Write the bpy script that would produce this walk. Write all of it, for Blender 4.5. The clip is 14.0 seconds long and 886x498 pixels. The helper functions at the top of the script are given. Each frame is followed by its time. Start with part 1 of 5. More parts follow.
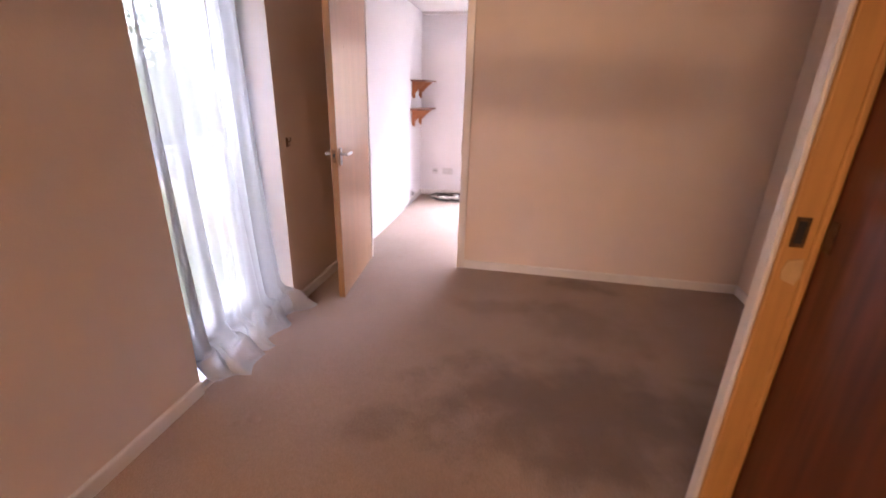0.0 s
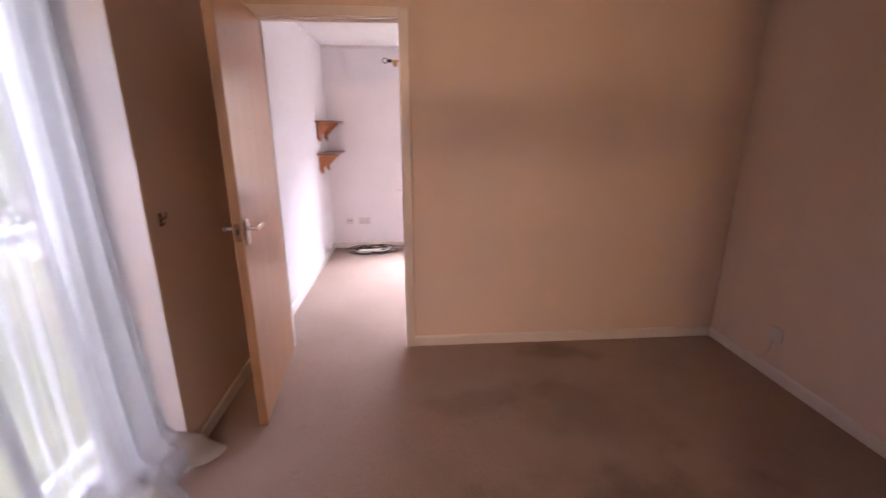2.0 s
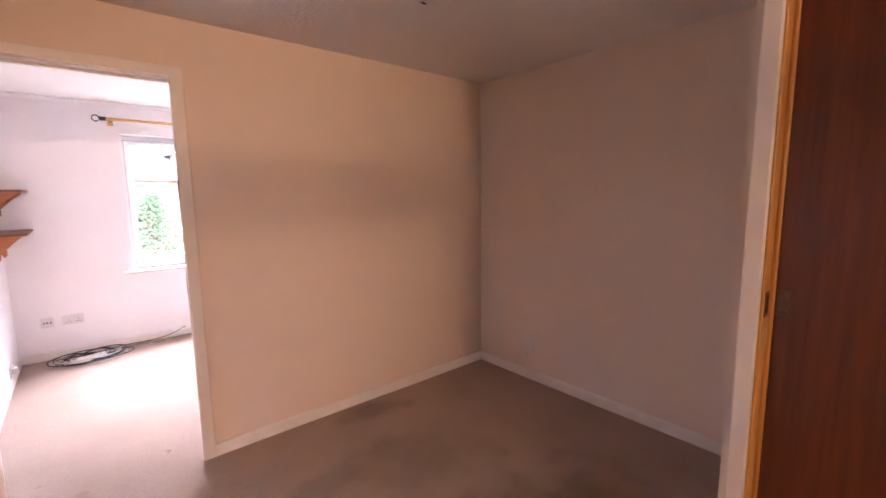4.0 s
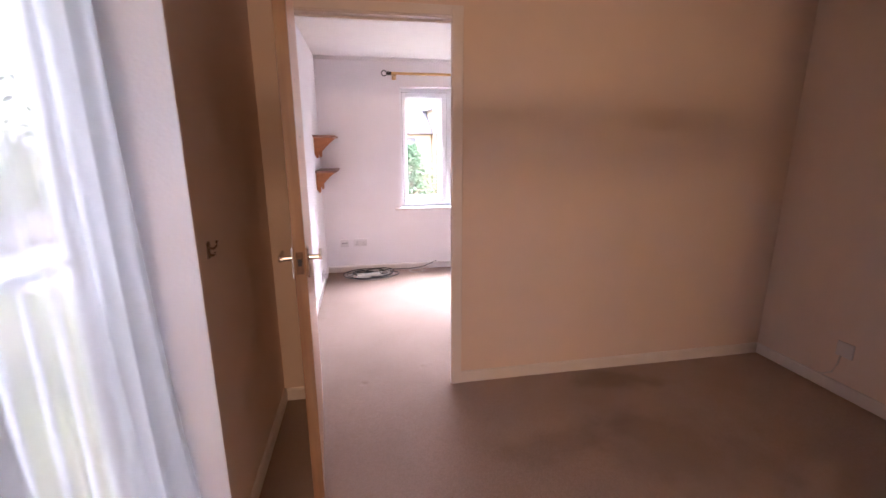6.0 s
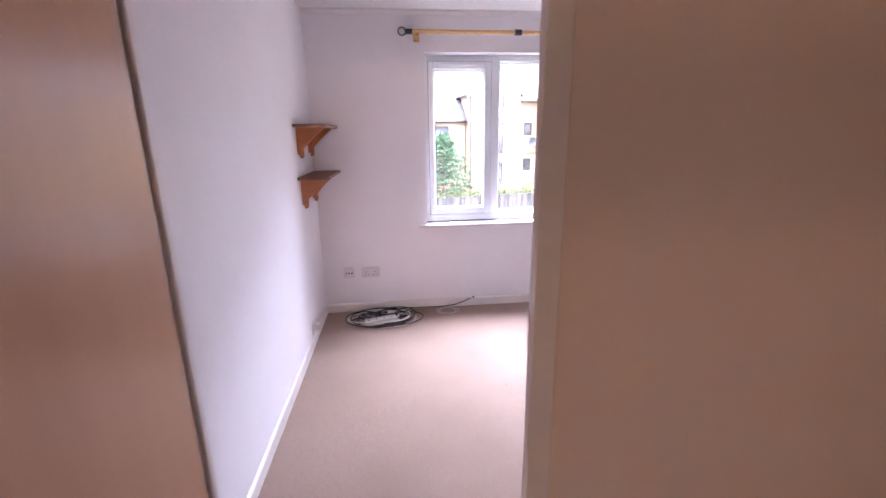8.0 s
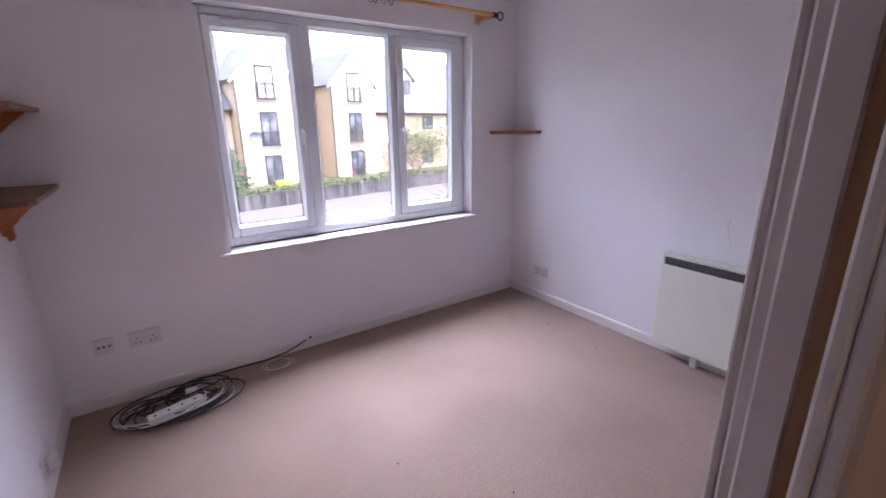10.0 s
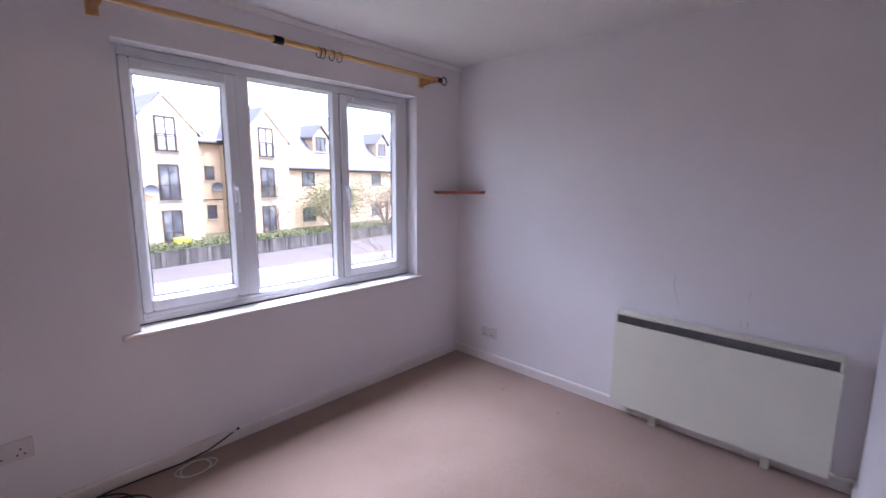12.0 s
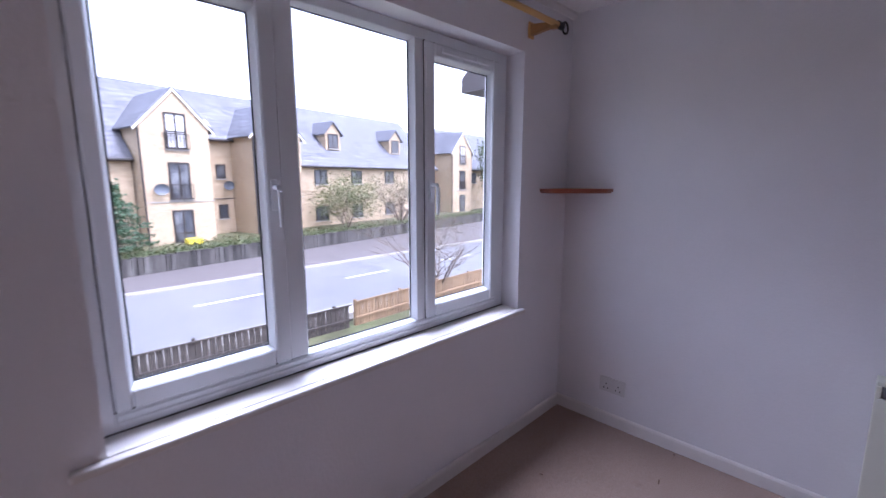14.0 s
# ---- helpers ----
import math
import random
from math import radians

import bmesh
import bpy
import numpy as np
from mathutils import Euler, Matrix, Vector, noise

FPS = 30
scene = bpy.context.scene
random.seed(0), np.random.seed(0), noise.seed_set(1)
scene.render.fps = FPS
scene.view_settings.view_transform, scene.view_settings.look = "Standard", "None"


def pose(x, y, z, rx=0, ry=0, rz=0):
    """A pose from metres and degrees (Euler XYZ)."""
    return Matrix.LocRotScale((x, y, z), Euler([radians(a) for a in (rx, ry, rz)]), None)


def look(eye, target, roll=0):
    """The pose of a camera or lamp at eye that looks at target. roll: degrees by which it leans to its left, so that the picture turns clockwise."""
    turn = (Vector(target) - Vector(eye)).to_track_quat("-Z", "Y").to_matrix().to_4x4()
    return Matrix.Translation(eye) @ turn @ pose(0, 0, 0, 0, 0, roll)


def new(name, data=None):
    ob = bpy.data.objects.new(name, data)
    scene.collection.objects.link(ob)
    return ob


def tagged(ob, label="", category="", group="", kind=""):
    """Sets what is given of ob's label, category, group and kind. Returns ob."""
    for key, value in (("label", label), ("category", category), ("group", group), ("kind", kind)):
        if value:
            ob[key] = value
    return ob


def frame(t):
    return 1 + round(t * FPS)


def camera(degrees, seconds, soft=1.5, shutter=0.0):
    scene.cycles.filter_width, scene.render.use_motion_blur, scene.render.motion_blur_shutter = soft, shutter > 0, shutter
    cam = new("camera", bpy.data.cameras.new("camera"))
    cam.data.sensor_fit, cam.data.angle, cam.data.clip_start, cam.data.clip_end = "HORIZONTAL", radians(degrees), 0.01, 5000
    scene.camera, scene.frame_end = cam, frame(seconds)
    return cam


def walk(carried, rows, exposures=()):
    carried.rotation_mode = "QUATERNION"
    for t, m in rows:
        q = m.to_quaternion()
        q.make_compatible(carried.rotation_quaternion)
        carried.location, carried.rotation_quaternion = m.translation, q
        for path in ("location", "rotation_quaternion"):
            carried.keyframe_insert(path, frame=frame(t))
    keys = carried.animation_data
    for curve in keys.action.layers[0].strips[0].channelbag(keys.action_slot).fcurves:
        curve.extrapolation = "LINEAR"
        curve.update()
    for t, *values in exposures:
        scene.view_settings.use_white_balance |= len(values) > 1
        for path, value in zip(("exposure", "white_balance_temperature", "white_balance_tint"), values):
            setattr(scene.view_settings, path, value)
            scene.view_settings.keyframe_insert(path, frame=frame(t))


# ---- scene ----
cam = camera(92.1, 14.0, shutter=0.4)
# seconds, eye, target, roll
PATH = [
    (0, (0.443, -3.297, 1.391), (0.127, -1.45, 0.693), 1.8),
    (0.2, (0.493, -3.219, 1.398), (0.07, -1.368, 0.77), 1.3),
    (0.5, (0.473, -3.139, 1.418), (0.013, -1.279, 0.843), 1.4),
    (1, (0.372, -2.949, 1.416), (-0.025, -1.071, 0.855), 0.3),
    (1.5, (0.227, -2.783, 1.41), (0.025, -0.871, 0.858), 0.7),
    (2, (0.061, -2.622, 1.419), (0.198, -0.703, 0.874), -0.1),
    (2.5, (-0.1, -2.52, 1.423), (0.512, -0.694, 0.883), 0.6),
    (2.7, (-0.183, -2.508, 1.436), (0.576, -0.738, 0.898), -1.2),
    (3.75, (-0.36, -2.51, 1.435), (0.936, -1.02, 1.122), -0.6),
    (4.8, (-0.486, -2.513, 1.432), (0.412, -0.729, 1.33), -0.1),
    (5, (-0.506, -2.529, 1.442), (0.17, -0.65, 1.326), -0.4),
    (5.5, (-0.53, -2.477, 1.411), (-0.138, -0.534, 1.151), -0.2),
    (6, (-0.464, -2.274, 1.374), (-0.112, -0.36, 0.914), -0.2),
    (6.5, (-0.347, -1.933, 1.381), (-0.002, -0.022, 0.901), -0.1),
    (7, (-0.281, -1.61, 1.376), (-0.024, 0.31, 0.879), -0.7),
    (7.2, (-0.268, -1.464, 1.402), (-0.089, 0.465, 0.903), -0.8),
    (9.3, (-0.352, -0.185, 1.408), (0.226, 1.647, 0.851), -1.0),
    (9.5, (-0.365, -0.149, 1.381), (0.392, 1.62, 0.833), -0.5),
    (10, (-0.387, -0.06, 1.403), (0.705, 1.519, 0.843), -0.8),
    (10.5, (-0.39, 0.005, 1.396), (0.873, 1.462, 0.866), -1.7),
    (11, (-0.405, 0.079, 1.414), (1.0, 1.425, 0.954), -0.7),
    (11.5, (-0.425, 0.147, 1.428), (1.054, 1.45, 1.086), -0.4),
    (12, (-0.454, 0.22, 1.419), (0.973, 1.587, 1.107), 0.4),
    (12.5, (-0.421, 0.387, 1.397), (0.9, 1.857, 1.094), 0.7),
    (13, (-0.322, 0.636, 1.419), (0.947, 2.151, 1.108), 0.4),
    (13.5, (-0.223, 0.945, 1.407), (1.046, 2.458, 1.091), 0.0),
    (14, (-0.142, 1.277, 1.402), (1.254, 2.671, 1.078), 0.0),
]

# seconds, stops, kelvin, tint
EXPOSURES = [(0.0, 4.8, 5820, 23), (1.0, 4.8, 5900, 23), (1.5, 4.55, 6050, 26), (2.0, 4.35, 6000, 26), (2.5, 4.72, 5950, 25), (2.7, 4.9, 5950, 25), (5.0, 4.82, 6000, 25), (5.5, 4.32, 6000, 25), (6.0, 4.3, 5960, 25), (6.5, 4.05, 5950, 24), (7.2, 4.4, 5750, 24), (9.3, 2.68, 5480, 25), (11.0, 2.75, 5480, 24), (12.0, 2.5, 5480, 24), (12.5, 2.42, 5480, 24), (13.5, 2.2, 5330, 24), (14.0, 1.88, 5250, 25)]
walk(cam, [(t, look(eye, target, roll)) for t, eye, target, roll in PATH], EXPOSURES)

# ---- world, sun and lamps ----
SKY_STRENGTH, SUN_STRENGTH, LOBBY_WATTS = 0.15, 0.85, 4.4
world = bpy.data.worlds.new("overcast_sky")
scene.world = world
world.use_nodes = True
wn = world.node_tree
sky = wn.nodes.new("ShaderNodeTexSky")
sky.sky_type, sky.sun_disc, sky.sun_elevation, sky.sun_rotation = "NISHITA", False, radians(60), radians(158)
sky.air_density, sky.dust_density = 1.0, 3.0
grey = wn.nodes.new("ShaderNodeHueSaturation")      # cloud takes most of the blue out of the sky
grey.inputs["Saturation"].default_value, grey.inputs["Value"].default_value = 0.3, 1.45
wn.links.new(sky.outputs[0], grey.inputs["Color"])
wn.links.new(grey.outputs[0], wn.nodes["Background"].inputs[0])
wn.nodes["Background"].inputs[1].default_value = SKY_STRENGTH
sun_data = bpy.data.lights.new("sun", "SUN")
sun_data.energy, sun_data.angle, sun_data.color = SUN_STRENGTH, radians(20), (1, 0.96, 0.9)
sun = new("sun", sun_data)
sun.matrix_world = look((4, -10, 20), (0, 0, 0))
# area lamps added outside, out of view, to boost daylight through the windows
for name_, watts, size_x, size_y, eye_, target_ in (("window_daylight_fill", 365, 5.0, 4.0, (1.25, 5.0, 5.0), (0.75, 2.6, 1.35)),
                                                     ("french_window_daylight_fill", 0.3, 0.8, 0.7, (-1.95, -0.85, 2.75), (-0.3, -1.6, 0.4))):
    lamp_data = bpy.data.lights.new(name_, "AREA")
    lamp_data.shape, lamp_data.size, lamp_data.size_y, lamp_data.energy, lamp_data.color = "RECTANGLE", size_x, size_y, watts, (0.93, 0.96, 1.0)
    lamp = new(name_, lamp_data)
    lamp.matrix_world = look(eye_, target_)
lobby_data = bpy.data.lights.new("lobby_fill_light", "AREA")     # unseen warm lamp added behind the camera to light the partition
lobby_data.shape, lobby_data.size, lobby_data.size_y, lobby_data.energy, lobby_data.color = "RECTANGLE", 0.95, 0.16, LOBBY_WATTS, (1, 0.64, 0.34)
lobby = new("lobby_fill_light", lobby_data)
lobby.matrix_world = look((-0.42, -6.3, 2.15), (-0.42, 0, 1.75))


# ---- materials ----
def material(name, color, rough=0.6, metal=0.0, vary=0.1, scale=8.0, bump=0.0, bump_scale=60.0, second=None, second_scale=1.5,
             second_amount=0.5, spec=0.5, per_object=0.0, stretch=(1, 1, 1), sheen=0.0):
    """Procedural surface: base colour varied by fine grain and by large stains, with fine relief."""
    m = bpy.data.materials.new(name)
    m.use_nodes = True
    nt = m.node_tree
    b = nt.nodes["Principled BSDF"]
    b.inputs["Roughness"].default_value, b.inputs["Metallic"].default_value = rough, metal
    b.inputs["Specular IOR Level"].default_value = spec
    b.inputs["Sheen Weight"].default_value = sheen
    co = nt.nodes.new("ShaderNodeTexCoord")
    mp = nt.nodes.new("ShaderNodeMapping")
    mp.inputs["Scale"].default_value = stretch
    geo = nt.nodes.new("ShaderNodeNewGeometry")
    nt.links.new(geo.outputs["Position"], mp.inputs[0])
    n1 = nt.nodes.new("ShaderNodeTexNoise")
    n1.inputs["Scale"].default_value, n1.inputs["Detail"].default_value = scale, 6
    nt.links.new(mp.outputs[0], n1.inputs["Vector"])
    r = nt.nodes.new("ShaderNodeMapRange")
    r.inputs[1].default_value, r.inputs[2].default_value = 0.3, 0.7
    r.inputs[3].default_value, r.inputs[4].default_value = 1 - vary, 1 + vary
    nt.links.new(n1.outputs[0], r.inputs[0])
    mul = nt.nodes.new("ShaderNodeVectorMath")
    mul.operation = "SCALE"
    mul.inputs[0].default_value = color
    nt.links.new(r.outputs[0], mul.inputs["Scale"])
    out = mul.outputs[0]
    if second:
        n2 = nt.nodes.new("ShaderNodeTexNoise")
        n2.inputs["Scale"].default_value, n2.inputs["Detail"].default_value = second_scale, 5
        nt.links.new(mp.outputs[0], n2.inputs["Vector"])
        r2 = nt.nodes.new("ShaderNodeMapRange")
        r2.inputs[1].default_value, r2.inputs[2].default_value = 0.42, 0.72
        r2.inputs[3].default_value, r2.inputs[4].default_value = 0, second_amount
        nt.links.new(n2.outputs[0], r2.inputs[0])
        mix = nt.nodes.new("ShaderNodeMix")
        mix.data_type = "RGBA"
        nt.links.new(r2.outputs[0], mix.inputs[0])
        nt.links.new(out, mix.inputs[6])
        mix.inputs[7].default_value = (*second, 1)
        out = mix.outputs[2]
    if per_object:
        info = nt.nodes.new("ShaderNodeObjectInfo")
        r3 = nt.nodes.new("ShaderNodeMapRange")
        r3.inputs[3].default_value, r3.inputs[4].default_value = 1 - per_object, 1 + per_object
        nt.links.new(info.outputs["Random"], r3.inputs[0])
        m3 = nt.nodes.new("ShaderNodeVectorMath")
        m3.operation = "SCALE"
        nt.links.new(out, m3.inputs[0])
        nt.links.new(r3.outputs[0], m3.inputs["Scale"])
        out = m3.outputs[0]
    nt.links.new(out, b.inputs["Base Color"])
    if bump:
        n4 = nt.nodes.new("ShaderNodeTexNoise")
        n4.inputs["Scale"].default_value, n4.inputs["Detail"].default_value = bump_scale, 4
        nt.links.new(mp.outputs[0], n4.inputs["Vector"])
        bp = nt.nodes.new("ShaderNodeBump")
        bp.inputs["Strength"].default_value, bp.inputs["Distance"].default_value = bump, 0.01
        nt.links.new(n4.outputs[0], bp.inputs["Height"])
        nt.links.new(bp.outputs[0], b.inputs["Normal"])
    return m


def glass_material(name, tint=(1, 1, 1)):
    m = bpy.data.materials.new(name)
    m.use_nodes = True
    nt = m.node_tree
    nt.nodes.remove(nt.nodes["Principled BSDF"])
    tr, gl, mx, fr, pw, ml = (nt.nodes.new(k) for k in ("ShaderNodeBsdfTransparent", "ShaderNodeBsdfGlossy", "ShaderNodeMixShader",
                                                        "ShaderNodeLayerWeight", "ShaderNodeMath", "ShaderNodeMath"))
    tr.inputs[0].default_value = (*tint, 1)
    gl.inputs["Roughness"].default_value = 0.0
    fr.inputs[0].default_value = 0.5
    pw.operation, pw.inputs[1].default_value = "POWER", 5
    ml.operation, ml.inputs[1].default_value, ml.inputs[2].default_value = "MULTIPLY_ADD", 0.6, 0.03
    nt.links.new(fr.outputs["Facing"], pw.inputs[0])
    nt.links.new(pw.outputs[0], ml.inputs[0])
    nt.links.new(ml.outputs[0], mx.inputs[0])
    nt.links.new(tr.outputs[0], mx.inputs[1])
    nt.links.new(gl.outputs[0], mx.inputs[2])
    nt.links.new(mx.outputs[0], nt.nodes["Material Output"].inputs[0])
    return m


def sheer_material(name, color, clear):
    m = bpy.data.materials.new(name)
    m.use_nodes = True
    nt = m.node_tree
    nt.nodes.remove(nt.nodes["Principled BSDF"])
    tr, tl, df, m1, m2 = (nt.nodes.new(k) for k in ("ShaderNodeBsdfTransparent", "ShaderNodeBsdfTranslucent", "ShaderNodeBsdfDiffuse",
                                                     "ShaderNodeMixShader", "ShaderNodeMixShader"))
    geo, wv, mr = nt.nodes.new("ShaderNodeNewGeometry"), nt.nodes.new("ShaderNodeTexNoise"), nt.nodes.new("ShaderNodeMapRange")
    wv.inputs["Scale"].default_value = 30
    nt.links.new(geo.outputs["Position"], wv.inputs["Vector"])
    mr.inputs[3].default_value, mr.inputs[4].default_value = clear - 0.04, clear + 0.04
    nt.links.new(wv.outputs[0], mr.inputs[0])
    tl.inputs[0].default_value = (*[c * 0.23 for c in color], 1)
    df.inputs[0].default_value = (*color, 1)
    m1.inputs[0].default_value = 0.5
    nt.links.new(tl.outputs[0], m1.inputs[1])
    nt.links.new(df.outputs[0], m1.inputs[2])
    nt.links.new(mr.outputs[0], m2.inputs[0])
    nt.links.new(m1.outputs[0], m2.inputs[1])
    nt.links.new(tr.outputs[0], m2.inputs[2])
    nt.links.new(m2.outputs[0], nt.nodes["Material Output"].inputs[0])
    return m


def leaf_material(name, color, thin=0.35):
    m = material(name, color, 0.6, vary=0.35, scale=3.0, second=tuple(c * 1.9 for c in color), second_scale=6, second_amount=0.7)
    nt = m.node_tree
    b = nt.nodes["Principled BSDF"]
    tl, mx = nt.nodes.new("ShaderNodeBsdfTranslucent"), nt.nodes.new("ShaderNodeMixShader")
    tl.inputs[0].default_value = (*[c * 1.6 for c in color], 1)
    mx.inputs[0].default_value = thin
    nt.links.new(b.outputs[0], mx.inputs[1])
    nt.links.new(tl.outputs[0], mx.inputs[2])
    nt.links.new(mx.outputs[0], nt.nodes["Material Output"].inputs[0])
    return m


PAINT_A = material("magnolia_wall_paint", (0.75, 0.625, 0.535), 0.75, vary=0.025, scale=3, bump=0.12, bump_scale=90, second=(0.66, 0.53, 0.44), second_scale=0.8, second_amount=0.35, spec=0.25)
PAINT_B = material("white_wall_paint", (0.80, 0.77, 0.78), 0.7, vary=0.02, scale=3, bump=0.12, bump_scale=90, second=(0.73, 0.70, 0.71), second_scale=0.8, second_amount=0.35, spec=0.25)
PAINT_CEIL = material("ceiling_paint", (0.76, 0.73, 0.71), 0.8, vary=0.02, scale=4, bump=0.35, bump_scale=45, spec=0.2)
GLOSS = material("white_gloss_paint", (0.76, 0.71, 0.68), 0.35, vary=0.03, scale=10, bump=0.05, bump_scale=25, second=(0.66, 0.60, 0.54), second_scale=3, second_amount=0.3)
UPVC = material("white_upvc", (0.80, 0.81, 0.83), 0.28, vary=0.02, scale=4, second=(0.66, 0.66, 0.66), second_scale=3, second_amount=0.25)
CARPET = material("beige_carpet", (0.40, 0.284, 0.225), 0.95, vary=0.15, scale=160, bump=0.6, bump_scale=420, second=(0.27, 0.185, 0.14), second_scale=1.7, second_amount=0.42, spec=0.1, sheen=0.15)


def add_stains_and_shade(m, spots):
    """Carpet stains and painted shade: (x, y, half length, half width, turn, depth) with ragged edges."""
    nt = m.node_tree
    b = nt.nodes["Principled BSDF"]
    src = b.inputs["Base Color"].links[0].from_socket
    geo, nz = nt.nodes.new("ShaderNodeNewGeometry"), nt.nodes.new("ShaderNodeTexNoise")
    nz.inputs["Scale"].default_value, nz.inputs["Detail"].default_value = 5.0, 5
    nt.links.new(geo.outputs["Position"], nz.inputs["Vector"])
    for x, y, a, c, turn, depth in spots:
        mp, ln, ad, mr, sc = (nt.nodes.new(k) for k in ("ShaderNodeMapping", "ShaderNodeVectorMath", "ShaderNodeMath", "ShaderNodeMapRange", "ShaderNodeVectorMath"))
        mp.vector_type = "TEXTURE"
        mp.inputs["Location"].default_value, mp.inputs["Rotation"].default_value, mp.inputs["Scale"].default_value = (x, y, 0), (0, 0, radians(turn)), (a, c, 1)
        nt.links.new(geo.outputs["Position"], mp.inputs[0])
        ln.operation, sc.operation, ad.operation = "LENGTH", "SCALE", "MULTIPLY_ADD"
        nt.links.new(mp.outputs[0], ln.inputs[0])
        ad.inputs[1].default_value = 1.6
        nt.links.new(nz.outputs[0], ad.inputs[0])
        nt.links.new(ln.outputs["Value"], ad.inputs[2])
        mr.interpolation_type = "SMOOTHSTEP"
        mr.inputs[1].default_value, mr.inputs[2].default_value, mr.inputs[3].default_value, mr.inputs[4].default_value = 1.1, 1.9, depth, 1.0
        nt.links.new(ad.outputs[0], mr.inputs[0])
        nt.links.new(src, sc.inputs[0])
        nt.links.new(mr.outputs[0], sc.inputs["Scale"])
        src = sc.outputs[0]
    nt.links.new(src, b.inputs["Base Color"])


# third, largest patch: shade on the near floor, put into the colour
add_stains_and_shade(CARPET, ((1.0, -0.16, 0.34, 0.13, -12, 0.72), (0.45, -0.62, 0.42, 0.14, 10, 0.84), (0.8, -1.6, 0.9, 0.5, 5, 0.62), (-0.08, -1.86, 0.22, 0.14, 20, 0.80), (0.95, -0.75, 0.5, 0.3, -25, 0.84)))
VENEER = material("pale_wood_veneer", (0.58, 0.32, 0.165), 0.28, vary=0.05, scale=4, stretch=(4, 4, 0.3), bump=0.02, bump_scale=80, second=(0.46, 0.28, 0.165), second_scale=1.2, second_amount=0.4)
LIPPING = material("door_edge_wood", (0.28, 0.145, 0.062), 0.45, vary=0.15, scale=12, stretch=(5, 5, 0.3))
BROWN_DOOR = material("dark_varnished_wood", (0.13, 0.032, 0.010), 0.4, vary=0.25, scale=8, stretch=(6, 6, 0.35), second=(0.04, 0.012, 0.006), second_scale=1.5, second_amount=0.6)
# orange lamplight on the lining is partly put into this wood colour
HONEY = material("honey_lamplit_lining", (0.60, 0.33, 0.10), 0.38, vary=0.1, scale=10, stretch=(5, 5, 0.3), second=(0.46, 0.26, 0.09), second_scale=3, second_amount=0.4)
FILLER = material("yellowed_filler", (0.62, 0.44, 0.22), 0.7, vary=0.1, scale=30, bump=0.2)
PINE = material("varnished_pine", (0.44, 0.155, 0.05), 0.4, vary=0.15, scale=14, stretch=(1, 0.4, 3), second=(0.36, 0.12, 0.035), second_scale=5, second_amount=0.5)
SHELF_TOP = material("dusty_shelf_board", (0.20, 0.085, 0.048), 0.5, vary=0.18, scale=14, second=(0.30, 0.20, 0.15), second_scale=6, second_amount=0.45)
MAHOGANY = material("red_brown_shelf_wood", (0.30, 0.085, 0.04), 0.4, vary=0.18, scale=18, second=(0.18, 0.05, 0.025), second_scale=7, second_amount=0.5)
POLE_WOOD = material("yellow_pine_pole", (0.62, 0.36, 0.12), 0.38, vary=0.12, scale=14, stretch=(0.4, 3, 3), second=(0.5, 0.26, 0.08), second_scale=8, second_amount=0.4)
BRACKET_WOOD = material("brown_bracket_wood", (0.40, 0.20, 0.065), 0.4, vary=0.12, scale=14, second=(0.3, 0.14, 0.045), second_scale=8, second_amount=0.4)
BLACK_METAL = material("black_iron", (0.02, 0.02, 0.023), 0.4, metal=0.6, vary=0.2, scale=30)
CHROME = material("brushed_chrome", (0.72, 0.70, 0.68), 0.22, metal=1.0, vary=0.08, scale=40, second=(0.45, 0.42, 0.4), second_scale=30, second_amount=0.3)
BRONZE = material("old_bronze", (0.16, 0.09, 0.05), 0.4, metal=0.7, vary=0.3, scale=40)
PLASTIC = material("white_socket_plastic", (0.66, 0.63, 0.62), 0.3, vary=0.02, scale=20)
DARK_HOLE = material("dark_recess", (0.02, 0.02, 0.02), 0.7, vary=0.1)
GREY_GRILLE = material("grey_grille_metal", (0.20, 0.20, 0.21), 0.45, metal=0.3, vary=0.15, scale=30)
HEATER_PAINT = material("cream_heater_enamel", (0.74, 0.73, 0.62), 0.4, vary=0.02, scale=6, second=(0.62, 0.61, 0.54), second_scale=2.5, second_amount=0.3)
CABLE_BLACK = material("black_cable", (0.018, 0.018, 0.02), 0.45, vary=0.2)
CABLE_WHITE = material("off_white_cable", (0.60, 0.57, 0.53), 0.45, vary=0.08)
SCUFF = material("wall_scuff", (0.58, 0.55, 0.55), 0.8, vary=0.2, scale=40)
GLASS = glass_material("window_glass")
SHEER = sheer_material("white_sheer_voile", (0.84, 0.83, 0.84), 0.14)
BUFF_BRICK = material("buff_brickwork", (0.53, 0.41, 0.275), 0.9, vary=0.28, scale=7, stretch=(1, 1, 3), bump=0.3, bump_scale=14, second=(0.40, 0.29, 0.18), second_scale=0.9, second_amount=0.45)
SLATE = material("grey_roof_slate", (0.14, 0.14, 0.16), 0.6, vary=0.5, scale=3, stretch=(0.8, 0.8, 6), bump=0.8, bump_scale=5, second=(0.25, 0.25, 0.275), second_scale=1.2, second_amount=0.75)


